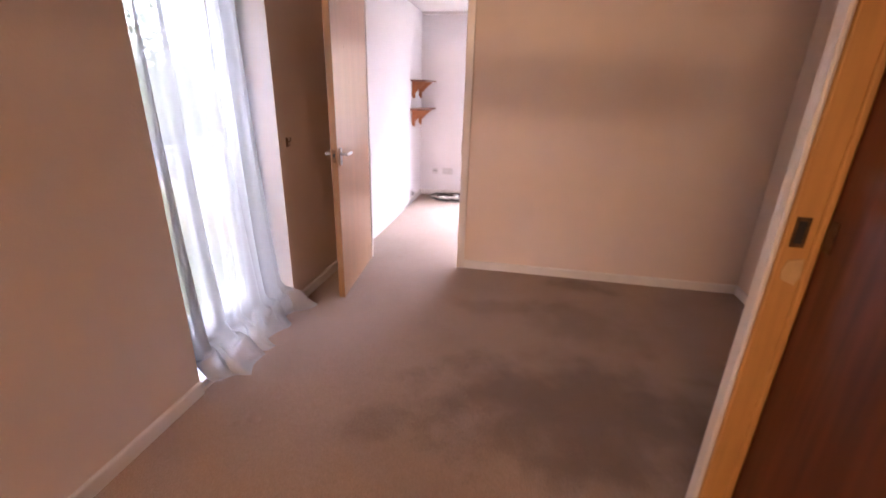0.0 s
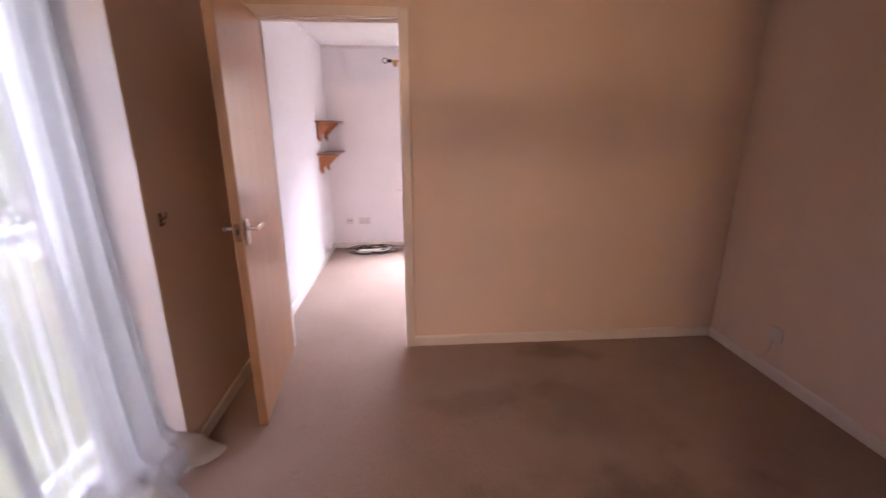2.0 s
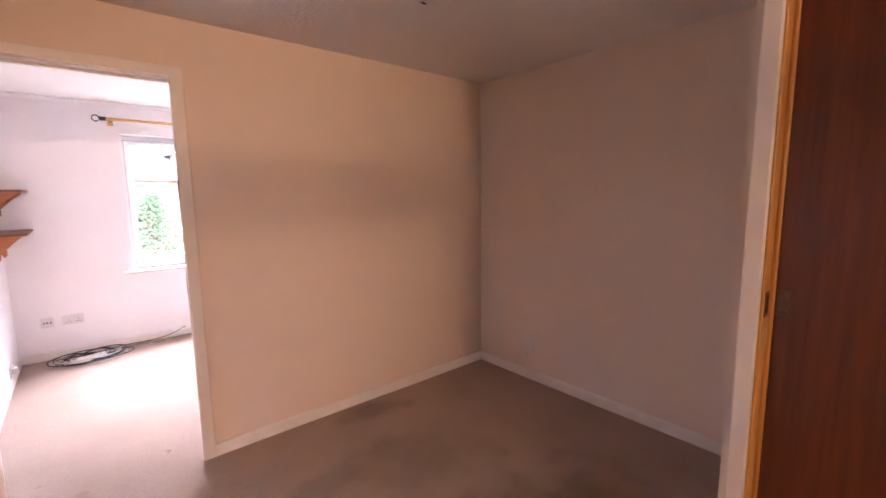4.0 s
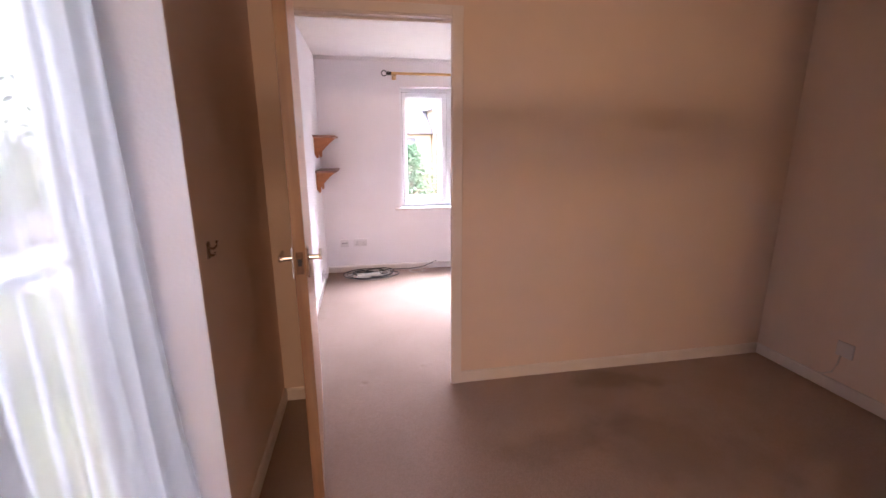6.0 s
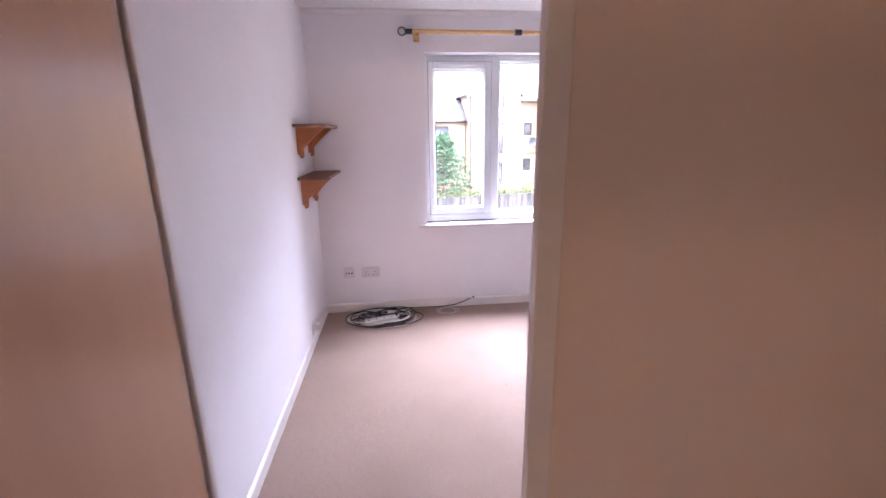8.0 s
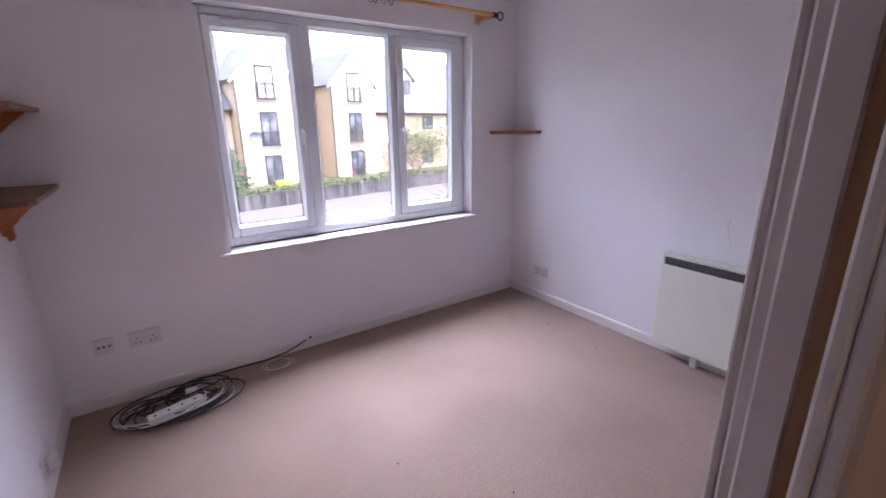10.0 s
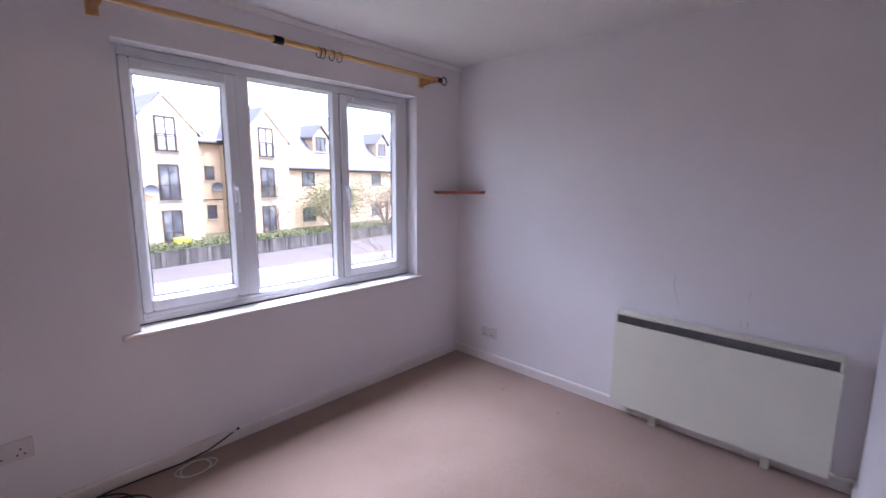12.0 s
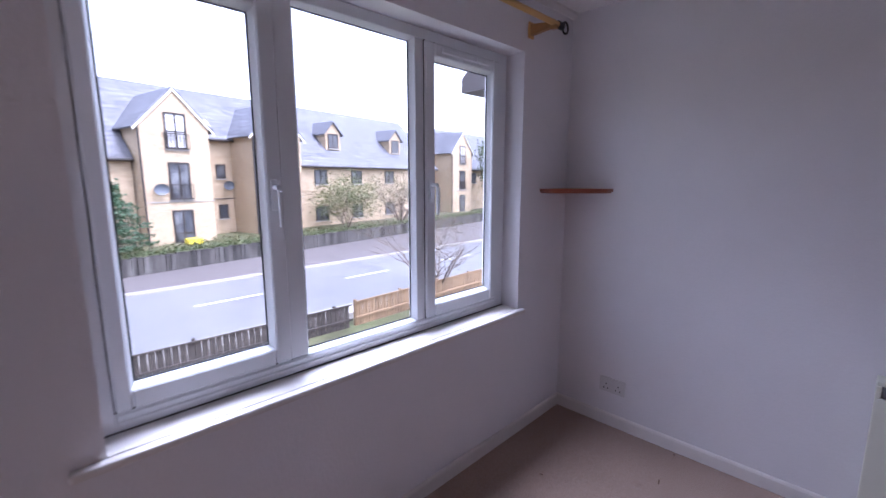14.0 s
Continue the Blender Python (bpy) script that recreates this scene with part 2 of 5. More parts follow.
def add_courses(m, width, height, depth):
    """Slates or bricks laid in courses, in the building's own coordinates."""
    nt = m.node_tree
    b = nt.nodes["Principled BSDF"]
    src = b.inputs["Base Color"].links[0].from_socket
    co, sep, ad, cmb, br, mul = (nt.nodes.new(k) for k in ("ShaderNodeTexCoord", "ShaderNodeSeparateXYZ", "ShaderNodeMath", "ShaderNodeCombineXYZ", "ShaderNodeTexBrick", "ShaderNodeMix"))
    nt.links.new(co.outputs["Object"], sep.inputs[0])
    nt.links.new(sep.outputs[0], ad.inputs[0])
    nt.links.new(sep.outputs[1], ad.inputs[1])
    nt.links.new(ad.outputs[0], cmb.inputs[0])
    nt.links.new(sep.outputs[2], cmb.inputs[1])
    nt.links.new(cmb.outputs[0], br.inputs["Vector"])
    for k, v in (("Scale", 1.0), ("Brick Width", width), ("Row Height", height), ("Mortar Size", height * 0.07), ("Mortar Smooth", 0.2)):
        br.inputs[k].default_value = v
    br.inputs["Color1"].default_value, br.inputs["Color2"].default_value, br.inputs["Mortar"].default_value = (1, 1, 1, 1), (depth, depth, depth, 1), (depth * 0.6, depth * 0.6, depth * 0.6, 1)
    mul.data_type, mul.blend_type = "RGBA", "MULTIPLY"
    mul.inputs[0].default_value = 1.0
    nt.links.new(src, mul.inputs[6])
    nt.links.new(br.outputs["Color"], mul.inputs[7])
    nt.links.new(mul.outputs[2], b.inputs["Base Color"])


add_courses(SLATE, 0.42, 0.24, 0.62)
add_courses(BUFF_BRICK, 0.225, 0.075, 0.82)
DARK_FRAME = material("dark_brown_frame", (0.03, 0.022, 0.02), 0.45, vary=0.2)
# pale patches imitate the sky reflected in the panes, put into the colour
DARK_PANE = material("dark_pane_painted_sky", (0.05, 0.053, 0.062), 0.18, vary=0.5, scale=2.5, second=(0.30, 0.30, 0.31), second_scale=1.6, second_amount=0.6, spec=0.4)
NET_PANE = material("net_curtained_pane", (0.55, 0.54, 0.55), 0.12, vary=0.2, scale=5)
FASCIA = material("white_fascia", (0.72, 0.70, 0.66), 0.5, vary=0.05)
ASPHALT = material("worn_asphalt", (0.145, 0.143, 0.15), 0.55, vary=0.15, scale=2.0, bump=0.2, bump_scale=120, second=(0.19, 0.188, 0.195), second_scale=0.35, second_amount=0.6)
PAVING = material("damp_pavement", (0.115, 0.10, 0.095), 0.7, vary=0.2, scale=3, second=(0.10, 0.085, 0.08), second_scale=0.7, second_amount=0.6)
KERB = material("kerb_concrete", (0.33, 0.31, 0.28), 0.8, vary=0.15, scale=4)
WHITE_LINE = material("road_paint", (0.68, 0.68, 0.66), 0.6, vary=0.15, scale=5)
OLD_WALL = material("stained_garden_wall", (0.045, 0.040, 0.036), 0.9, vary=0.5, scale=2.2, stretch=(5, 5, 0.5), bump=0.3, bump_scale=10, second=(0.14, 0.13, 0.12), second_scale=1.1, second_amount=0.6, per_object=0.45)
EARTH = material("lawn_and_earth", (0.085, 0.095, 0.04), 0.95, vary=0.4, scale=1.5, second=(0.12, 0.09, 0.06), second_scale=0.3, second_amount=0.6)
FENCE_WOOD = material("weathered_fence_wood", (0.25, 0.165, 0.095), 0.8, vary=0.2, scale=5, stretch=(3, 3, 0.5), per_object=0.18)
FENCE_DARK = material("dark_fence_wood", (0.055, 0.045, 0.04), 0.85, vary=0.25, scale=5, per_object=0.15)
BARK = material("grey_brown_bark", (0.17, 0.13, 0.10), 0.9, vary=0.3, scale=10)
LEAF_MID = leaf_material("mid_green_leaf", (0.06, 0.08, 0.028))
LEAF_DARK = leaf_material("dark_green_needle", (0.058, 0.105, 0.055))
LEAF_PALE = leaf_material("pale_olive_leaf", (0.12, 0.12, 0.06))
LEAF_OLIVE = leaf_material("olive_green_leaf", (0.10, 0.115, 0.045))
YELLOW = material("yellow_plastic", (0.75, 0.62, 0.03), 0.45, vary=0.05)
DISH_GREY = material("grey_dish_enamel", (0.10, 0.11, 0.13), 0.45, vary=0.1)


# ---- mesh helpers ----
def mesh_of(name, bm, *mats):
    bmesh.ops.recalc_face_normals(bm, faces=bm.faces)
    me = bpy.data.meshes.new(name)
    bm.to_mesh(me)
    bm.free()
    for m in mats:
        me.materials.append(m)
    return me


def part(name, bm, mat, parent=None, label="", smooth=False):
    me = mesh_of(name, bm, mat)
    if smooth:
        me.shade_smooth()
    ob = new(name, me)
    ob.parent = parent
    return tagged(ob, label)


def thing(name, label, category, group="", kind="", at=None):
    ob = new(name)
    ob.empty_display_size = 0.1
    if at is not None:
        ob.matrix_world = at
    return tagged(ob, label, category, group, kind)


def box(bm, x0, x1, y0, y1, z0, z1, bevel=0.0, seg=1):
    vs = [bm.verts.new((x, y, z)) for x in (x0, x1) for y in (y0, y1) for z in (z0, z1)]
    fs = [bm.faces.new([vs[i] for i in q]) for q in ((0, 1, 3, 2), (4, 6, 7, 5), (0, 4, 5, 1), (2, 3, 7, 6), (0, 2, 6, 4), (1, 5, 7, 3))]
    if bevel:
        es = {e for f in fs for e in f.edges}
        bmesh.ops.bevel(bm, geom=list(es), offset=bevel, segments=seg, affect="EDGES", profile=0.5)


def boxed(*a, bevel=0.0, seg=1):
    bm = bmesh.new()
    box(bm, *a, bevel=bevel, seg=seg)
    return bm


def prism(bm, pts, way):
    """A solid from a flat outline pushed along a vector."""
    way = Vector(way)
    a = [bm.verts.new(p) for p in pts]
    b = [bm.verts.new(Vector(p) + way) for p in pts]
    n = len(a)
    bm.faces.new(a[::-1])
    bm.faces.new(b)
    for i in range(n):
        bm.faces.new((a[i], a[(i + 1) % n], b[(i + 1) % n], b[i]))


def tube(bm, pts, radius, seg=8, closed=False):
    pts = [Vector(p) for p in pts]
    n = len(pts)
    rad = radius if isinstance(radius, (list, tuple)) else [radius] * n
    rings = []
    up = Vector((0, 0, 1))
    for i, p in enumerate(pts):
        a, b = (pts[(i - 1) % n], pts[(i + 1) % n]) if closed else (pts[max(i - 1, 0)], pts[min(i + 1, n - 1)])
        d = (b - a).normalized()
        ref = up if abs(d.dot(up)) < 0.95 else Vector((1, 0, 0))
        s = d.cross(ref).normalized()
        t = s.cross(d)
        rings.append([bm.verts.new(p + rad[i] * (math.cos(k * math.tau / seg) * s + math.sin(k * math.tau / seg) * t)) for k in range(seg)])
    m = n if closed else n - 1
    for i in range(m):
        r0, r1 = rings[i], rings[(i + 1) % n]
        for k in range(seg):
            bm.faces.new((r0[k], r0[(k + 1) % seg], r1[(k + 1) % seg], r1[k]))
    if not closed:
        bm.faces.new(rings[0][::-1])
        bm.faces.new(rings[-1])


def tubed(pts, radius, seg=8, closed=False):
    bm = bmesh.new()
    tube(bm, pts, radius, seg, closed)
    return bm


def ring(center, radius, r, axis="y", n=24, seg=8):
    c = Vector(center)
    pts = []
    for i in range(n):
        a = i * math.tau / n
        u, v = radius * math.cos(a), radius * math.sin(a)
        pts.append(c + Vector({"y": (u, 0, v), "x": (0, u, v), "z": (u, v, 0)}[axis]))
    return tubed(pts, r, seg, True)


def frame_bars(bm, x0, x1, z0, z1, y0, y1, left, right, bottom, top, bevel=0.004):
    """Four bars round an opening, in the plane of x and z."""
    box(bm, x0, x0 + left, y0, y1, z0, z1, bevel)
    box(bm, x1 - right, x1, y0, y1, z0, z1, bevel)
    box(bm, x0 + left, x1 - right, y0, y1, z0, z0 + bottom, bevel)
    box(bm, x0 + left, x1 - right, y0, y1, z1 - top, z1, bevel)


def wall(name, along, c0, c1, a0, a1, z0, z1, holes, mats, pick, label):
    """A wall with thickness c0..c1 that runs along x or y from a0 to a1, with openings (a, b, low, high) through it."""
    As = sorted({a0, a1, *[v for h in holes for v in h[:2]], *[v for v in (0.05,) if along == "y" and a0 < 0.05 < a1]})
    Zs = sorted({z0, z1, *[v for h in holes for v in h[2:]]})
    solid = {}
    for i in range(len(As) - 1):
        for k in range(len(Zs) - 1):
            ma, mz = (As[i] + As[i + 1]) / 2, (Zs[k] + Zs[k + 1]) / 2
            solid[i, k] = not any(h[0] < ma < h[1] and h[2] < mz < h[3] for h in holes)
    bm = bmesh.new()
    cache = {}

    def v(a, c, z):
        key = (round(a, 5), round(c, 5), round(z, 5))
        if key not in cache:
            cache[key] = bm.verts.new((a, c, z) if along == "x" else (c, a, z))
        return cache[key]

    for (i, k), s in solid.items():
        if not s:
            continue
        p, q, l, h = As[i], As[i + 1], Zs[k], Zs[k + 1]
        bm.faces.new((v(p, c0, l), v(q, c0, l), v(q, c0, h), v(p, c0, h)))
        bm.faces.new((v(p, c1, l), v(p, c1, h), v(q, c1, h), v(q, c1, l)))
        for (di, dk), quad in (((-1, 0), ((p, l), (p, h))), ((1, 0), ((q, l), (q, h))), ((0, -1), ((p, l), (q, l))), ((0, 1), ((p, h), (q, h)))):
            if not solid.get((i + di, k + dk), False):
                (a, b), (c, d) = quad
                bm.faces.new((v(a, c0, b), v(c, c0, d), v(c, c1, d), v(a, c1, b)))
    bmesh.ops.recalc_face_normals(bm, faces=bm.faces)
    for f in bm.faces:
        f.material_index = pick(f.calc_center_median(), f.normal)
    ob = new(name, mesh_of(name, bm, *mats))
    return tagged(ob, label, "wall", kind="structure")


# ---- rooms: plan in metres ----
LEFT, RIGHT, FAR, CEIL = -0.95, 2.15, 2.55, 2.29
LEFT_B = -0.91                     # side wall of the far room, moved in to fit the camera's view
PART0, PART1 = 0.0, 0.068           # wall between the two rooms
BACK = -2.115                     # short back wall of the wide part
HALL0, HALL1 = 1.09, 1.18         # wall to the hall
END = -4.5                         # added wall to an unseen lobby behind the camera
LOBBY = -7.2
FD0, FD1, FDTOP = -1.85, -0.957, 2.05   # french window
D0, D1, DTOP = -0.765, 0.0, 2.0    # clear opening between the rooms
W0, W1, WZ0, WZ1 = -0.05, 1.695, 0.70, 2.012
H0, H1 = -2.98, -2.19              # clear opening to the hall

by_room = lambda c, n: 0 if c.y < 0.06 else 1
wall("wall_left", "y", LEFT - 0.30, LEFT, LOBBY - 0.2, FAR + 0.28, -0.2, CEIL + 0.1, [(FD0, FD1, 0.0, FDTOP)], (PAINT_A, PAINT_B),
     lambda c, n: 1 if (abs(n.y) > 0.9 and FD0 - 0.1 < c.y < FD1 + 0.1) or c.y > 0.05 else 0, "painted outer wall with a full-height window opening")
wall("wall_far", "x", FAR, FAR + 0.165, LEFT + 0.001, RIGHT - 0.001, -0.2, CEIL + 0.1, [(W0, W1, WZ0, WZ1)], (PAINT_A, PAINT_B), lambda c, n: 1,
     "white painted outer wall with a three-light window")
wall("wall_far_outer_leaf", "x", FAR + 0.168, FAR + 0.28, LEFT + 0.001, RIGHT - 0.001, -0.2, CEIL + 0.1, [(W0 - 0.02, W1 + 0.045, WZ0 - 0.05, WZ1 + 0.04)], (BUFF_BRICK, PAINT_B), lambda c, n: 0,
     "buff brick outer leaf round the window")
wall("wall_right", "y", RIGHT, RIGHT + 0.25, LOBBY - 0.2, FAR + 0.28, -0.2, CEIL + 0.1, [], (PAINT_A, PAINT_B), by_room, "plain painted party wall")
wall("wall_partition", "x", PART0, PART1, LEFT + 0.001, RIGHT - 0.001, -0.05, CEIL + 0.05, [(D0 - 0.025, D1 + 0.057, -0.05, DTOP + 0.025)], (PAINT_A, PAINT_B),
     by_room, "painted partition wall with a doorway between two rooms")
tagged(part("wall_left_far_room", boxed(LEFT + 0.0005, LEFT_B, PART1 + 0.0005, FAR - 0.0005, -0.05, CEIL + 0.0005), PAINT_B), "white painted side wall of the far room", "wall", kind="structure")
wall("wall_back", "x", BACK - 0.09, BACK, HALL1, RIGHT - 0.001, -0.05, CEIL + 0.05, [], (PAINT_A, PAINT_B), lambda c, n: 0, "short painted back wall")
wall("wall_hall", "y", HALL0, HALL1, END, BACK, -0.05, CEIL + 0.05, [(H0 - 0.025, H1 + 0.025, -0.05, DTOP + 0.025)], (PAINT_A, PAINT_B), lambda c, n: 0,
     "painted wall with the doorway to the hall")
# unseen wall added to cast the soft shadow band on the partition
wall("wall_lobby_mask", "x", END - 0.1, END, LEFT + 0.001, RIGHT - 0.001, -0.05, CEIL + 0.05, [(-0.70, 0.25, -0.05, 1.93), (-0.70, 0.25, 1.97, 2.25)], (PAINT_A, PAINT_B), lambda c, n: 0,
     "added unseen wall whose doorway and fanlight bar shape the lamp's light")
wall("wall_end", "x", LOBBY - 0.2, LOBBY, LEFT + 0.001, RIGHT - 0.001, -0.2, CEIL + 0.1, [], (PAINT_A, PAINT_B), lambda c, n: 0, "plain painted end wall")
tagged(part("ceiling", boxed(LEFT - 0.3, RIGHT + 0.25, LOBBY - 0.2, FAR + 0.28, CEIL, CEIL + 0.2), PAINT_CEIL), "matt off-white textured ceiling", "ceiling", kind="structure")

# carpet: one sheet through both rooms, with furniture dents pressed into it
DENTS = [(-0.498, -0.80, 0.032), (-0.455, -1.085, 0.028), (-0.515, 0.085, 0.034), (-0.557, 0.25, 0.022), (-0.685, 0.30, 0.022), (-0.145, 0.22, 0.024), (-0.085, 0.23, 0.02), (-0.028, 0.232, 0.018), (-0.694, -0.031, 0.02),
         (-0.611, -1.954, 0.03), (-0.713, -2.004, 0.022), (-0.66, -1.99, 0.02), (-0.064, -2.016, 0.02), (0.049, -1.992, 0.018), (1.75, 1.9, 0.03), (1.45, 1.65, 0.025)]
STEP = 0.01
nx, ny = int((RIGHT - LEFT + 0.06) / STEP), int((FAR - END + 0.06) / STEP)
gx = np.linspace(LEFT - 0.02, RIGHT + 0.02, nx)
gy = np.linspace(END - 0.02, FAR + 0.02, ny)
GX, GY = np.meshgrid(gx, gy, indexing="ij")
GZ = 0.0012 * np.sin(GX * 3.1 + 1.7 * np.sin(GY * 1.3)) + 0.001 * np.sin(GY * 4.3 + GX) + 0.0009 * np.random.rand(nx, ny) - 0.002
for dx, dy, dr in DENTS:
    q = np.hypot((GX - dx) / (dr * 0.75), (GY - dy) / (dr * 0.6))
    GZ += -0.0065 * np.exp(-q ** 3) + 0.003 * np.exp(-((q - 1.45) / 0.35) ** 2)
idx = np.arange(nx * ny).reshape(nx, ny)
quads = np.stack([idx[:-1, :-1], idx[1:, :-1], idx[1:, 1:], idx[:-1, 1:]], -1).reshape(-1, 4)
floor_mesh = bpy.data.meshes.new("floor")
floor_mesh.from_pydata(np.stack([GX, GY, GZ], -1).reshape(-1, 3).tolist(), [], quads.tolist())
floor_mesh.materials.append(CARPET)
floor_mesh.shade_smooth()
tagged(new("floor", floor_mesh), "worn beige-pink fitted carpet with furniture dents", "carpet", kind="structure")
tagged(part("floor_slab", boxed(LEFT - 0.3, RIGHT + 0.25, LOBBY - 0.2, FAR + 0.28, -0.35, -0.205), KERB), "concrete floor slab under the carpet", "floor", kind="structure")
tagged(part("floor_lobby", boxed(LEFT - 0.02, RIGHT + 0.02, LOBBY - 0.02, END - 0.021, -0.05, -0.001), CARPET), "worn beige fitted carpet in the lobby", "carpet", kind="structure")


def skirting(x0, y0, x1, y1, nx_, ny_):
    """A run of skirting board from one point to another; (nx_, ny_) points into the room."""
    bm = bmesh.new()
    a, b, n = Vector((x0, y0, -0.004)), Vector((x1, y1, -0.004)), Vector((nx_, ny_, 0))
    prof = [(0, 0), (0.013, 0), (0.013, 0.062), (0.009, 0.070), (0.004, 0.073), (0, 0.073)]
    prism(bm, [a + n * d + Vector((0, 0, z)) for d, z in prof], b - a)
    return tagged(part("baseboard", bm, GLOSS), "white gloss-painted skirting board", "skirting", group="skirting boards", kind="structure")


skirting(LEFT, END, LEFT, FD0, 1, 0)
skirting(0.25, END, HALL0 - 0.014, END, 0, 1)
skirting(LEFT, FD1, LEFT, PART0, 1, 0)
skirting(LEFT - 0.2, FD1, LEFT + 0.012, FD1, 0, -1)
skirting(LEFT + 0.014, PART0, D0 - 0.055, PART0, 0, -1)
skirting(D1 + 0.0605, PART0, RIGHT - 0.014, PART0, 0, -1)
skirting(RIGHT, BACK, RIGHT, PART0, -1, 0)
skirting(HALL0 + 0.001, BACK, RIGHT - 0.014, BACK, 0, 1)
skirting(HALL0, END, HALL0, H0 - 0.075, -1, 0)
skirting(LEFT_B, PART1, LEFT_B, FAR, 1, 0)
skirting(LEFT_B + 0.014, FAR, RIGHT - 0.014, FAR, 0, -1)
skirting(RIGHT, PART1, RIGHT, FAR, -1, 0)
skirting(D1 + 0.10, PART1, RIGHT - 0.014, PART1, 0, 1)


def door_lining(name, along, c0, c1, a0, a1, top, stop_at, label, strike=None, mat=GLOSS):
    """Lining, stops and architraves of a doorway whose wall lies between c0 and c1."""
    t = thing(name, label, "door frame", kind="structure")
    flip = (lambda *b: b) if along == "x" else (lambda p, q, r, s, l, h: (r, s, p, q, l, h))

    def piece(nm, *b, bevel=0.003):
        part(nm, boxed(*flip(*b), bevel=bevel), GLOSS if nm == "architrave" and b[2] < c0 else mat, t)

    for p, q in ((a0 - 0.024, a0), (a1, a1 + 0.024)):
        piece("lining", p, q, c0 - 0.002, c1 + 0.002, -0.01, top + 0.024)
    piece("head_lining", a0, a1, c0 - 0.002, c1 + 0.002, top, top + 0.024)
    s0, s1 = stop_at
    piece("door_stop", a0, a0 + 0.012, s0, s1, -0.01, top)
    piece("door_stop", a1 - 0.012, a1, s0, s1, -0.01, top)
    piece("door_stop", a0 + 0.012, a1 - 0.012, s0, s1, top - 0.012, top)
    for c, d in ((c0 - 0.016, c0 - 0.0025), (c1 + 0.0025, c1 + 0.016)):
        piece("architrave", a0 - 0.055, a0 - 0.006, c, d, -0.006, top + 0.055, bevel=0.005)
        piece("architrave", a1 + 0.006, a1 + 0.055, c, d, -0.006, top + 0.055, bevel=0.005)
        piece("architrave", a0 - 0.006, a1 + 0.006, c, d, top + 0.006, top + 0.055, bevel=0.005)
    return t


frame_1 = thing("door_frame_1", "white gloss-painted door frame between two rooms", "door frame", kind="structure")
DB = D1 + 0.032                    # far-room side of the frame, set back behind the stops to fit the camera's view
for nm, b in (("lining", (D0 - 0.024, D0, -0.002, PART1 + 0.002, -0.01, DTOP + 0.024)), ("lining", (DB, DB + 0.024, -0.002, PART1 + 0.002, -0.01, DTOP + 0.024)),
              ("head_lining", (D0, DB, -0.002, PART1 + 0.002, DTOP, DTOP + 0.024)), ("door_stop", (D1, DB, -0.002, 0.011, -0.01, DTOP)),
              ("door_stop", (D1 + 0.020, DB, 0.025, 0.055, -0.01, DTOP)),
              ("door_stop", (D0, D0 + 0.012, 0.044, PART1, -0.01, DTOP)), ("door_stop", (D0 + 0.012, D1 + 0.019, 0.044, PART1, DTOP - 0.012, DTOP)),
              ("architrave", (D0 - 0.055, D0 - 0.006, -0.016, -0.0025, -0.006, DTOP + 0.055)), ("architrave", (D1 + 0.002, D1 + 0.060, -0.016, -0.0025, -0.006, DTOP + 0.055)),
              ("architrave", (D0 - 0.006, D1 + 0.002, -0.016, -0.0025, DTOP + 0.006, DTOP + 0.055)),
              ("architrave", (D0 - 0.055, D0 - 0.006, PART1 + 0.0025, PART1 + 0.014, -0.006, DTOP + 0.055)),
              ("architrave", (DB + 0.006, DB + 0.055, PART1 + 0.0025, PART1 + 0.014, -0.006, DTOP + 0.055)),
              ("architrave", (D0 - 0.006, DB + 0.006, PART1 + 0.0025, PART1 + 0.014, DTOP + 0.006, DTOP + 0.055))):
    part(nm, boxed(*b, bevel=0.003), GLOSS, frame_1)
part("bare_edge", boxed(D1 + 0.019, DB - 0.0003, 0.0115, 0.0247, -0.006, DTOP - 0.002), LIPPING, frame_1, "bare wood edge of the door stop")
part("strike_plate", boxed(D1 - 0.002, D1 - 0.0003, -0.001, 0.010, 0.93, 1.03), CHROME, frame_1, "steel strike plate")
for z in (0.23, 1.0, 1.75):
    part("hinge_leaf", boxed(D0 - 0.0003, D0 + 0.002, 0.0, 0.03, z - 0.05, z + 0.05), BRONZE, frame_1, "dark butt hinge leaf")
frame_2 = door_lining("door_frame_2", "y", HALL0, HALL1, H0, H1, DTOP, (HALL0 + 0.058, HALL0 + 0.0735), "honey-coloured hall door frame with an empty latch keep", mat=HONEY)
part("strike_plate", boxed(HALL0 + 0.010, HALL0 + 0.042, H1 - 0.003, H1 - 0.0005, 1.06, 1.135), BRONZE, frame_2, "tarnished strike plate")
part("latch_hole", boxed(HALL0 + 0.016, HALL0 + 0.034, H1 - 0.004, H1 - 0.001, 1.07, 1.125), DARK_HOLE, frame_2)
patch = bmesh.new()
prism(patch, [(HALL0 + 0.016, H1 - 0.0005, 0.975), (HALL0 + 0.048, H1 - 0.0005, 0.962), (HALL0 + 0.057, H1 - 0.0005, 0.985), (HALL0 + 0.054, H1 - 0.0005, 1.032), (HALL0 + 0.020, H1 - 0.0005, 1.026), (HALL0 + 0.012, H1 - 0.0005, 1.0)], (0, -0.0025, 0))
part("filler_patch", patch, FILLER, frame_2, "chipped patch of filler")



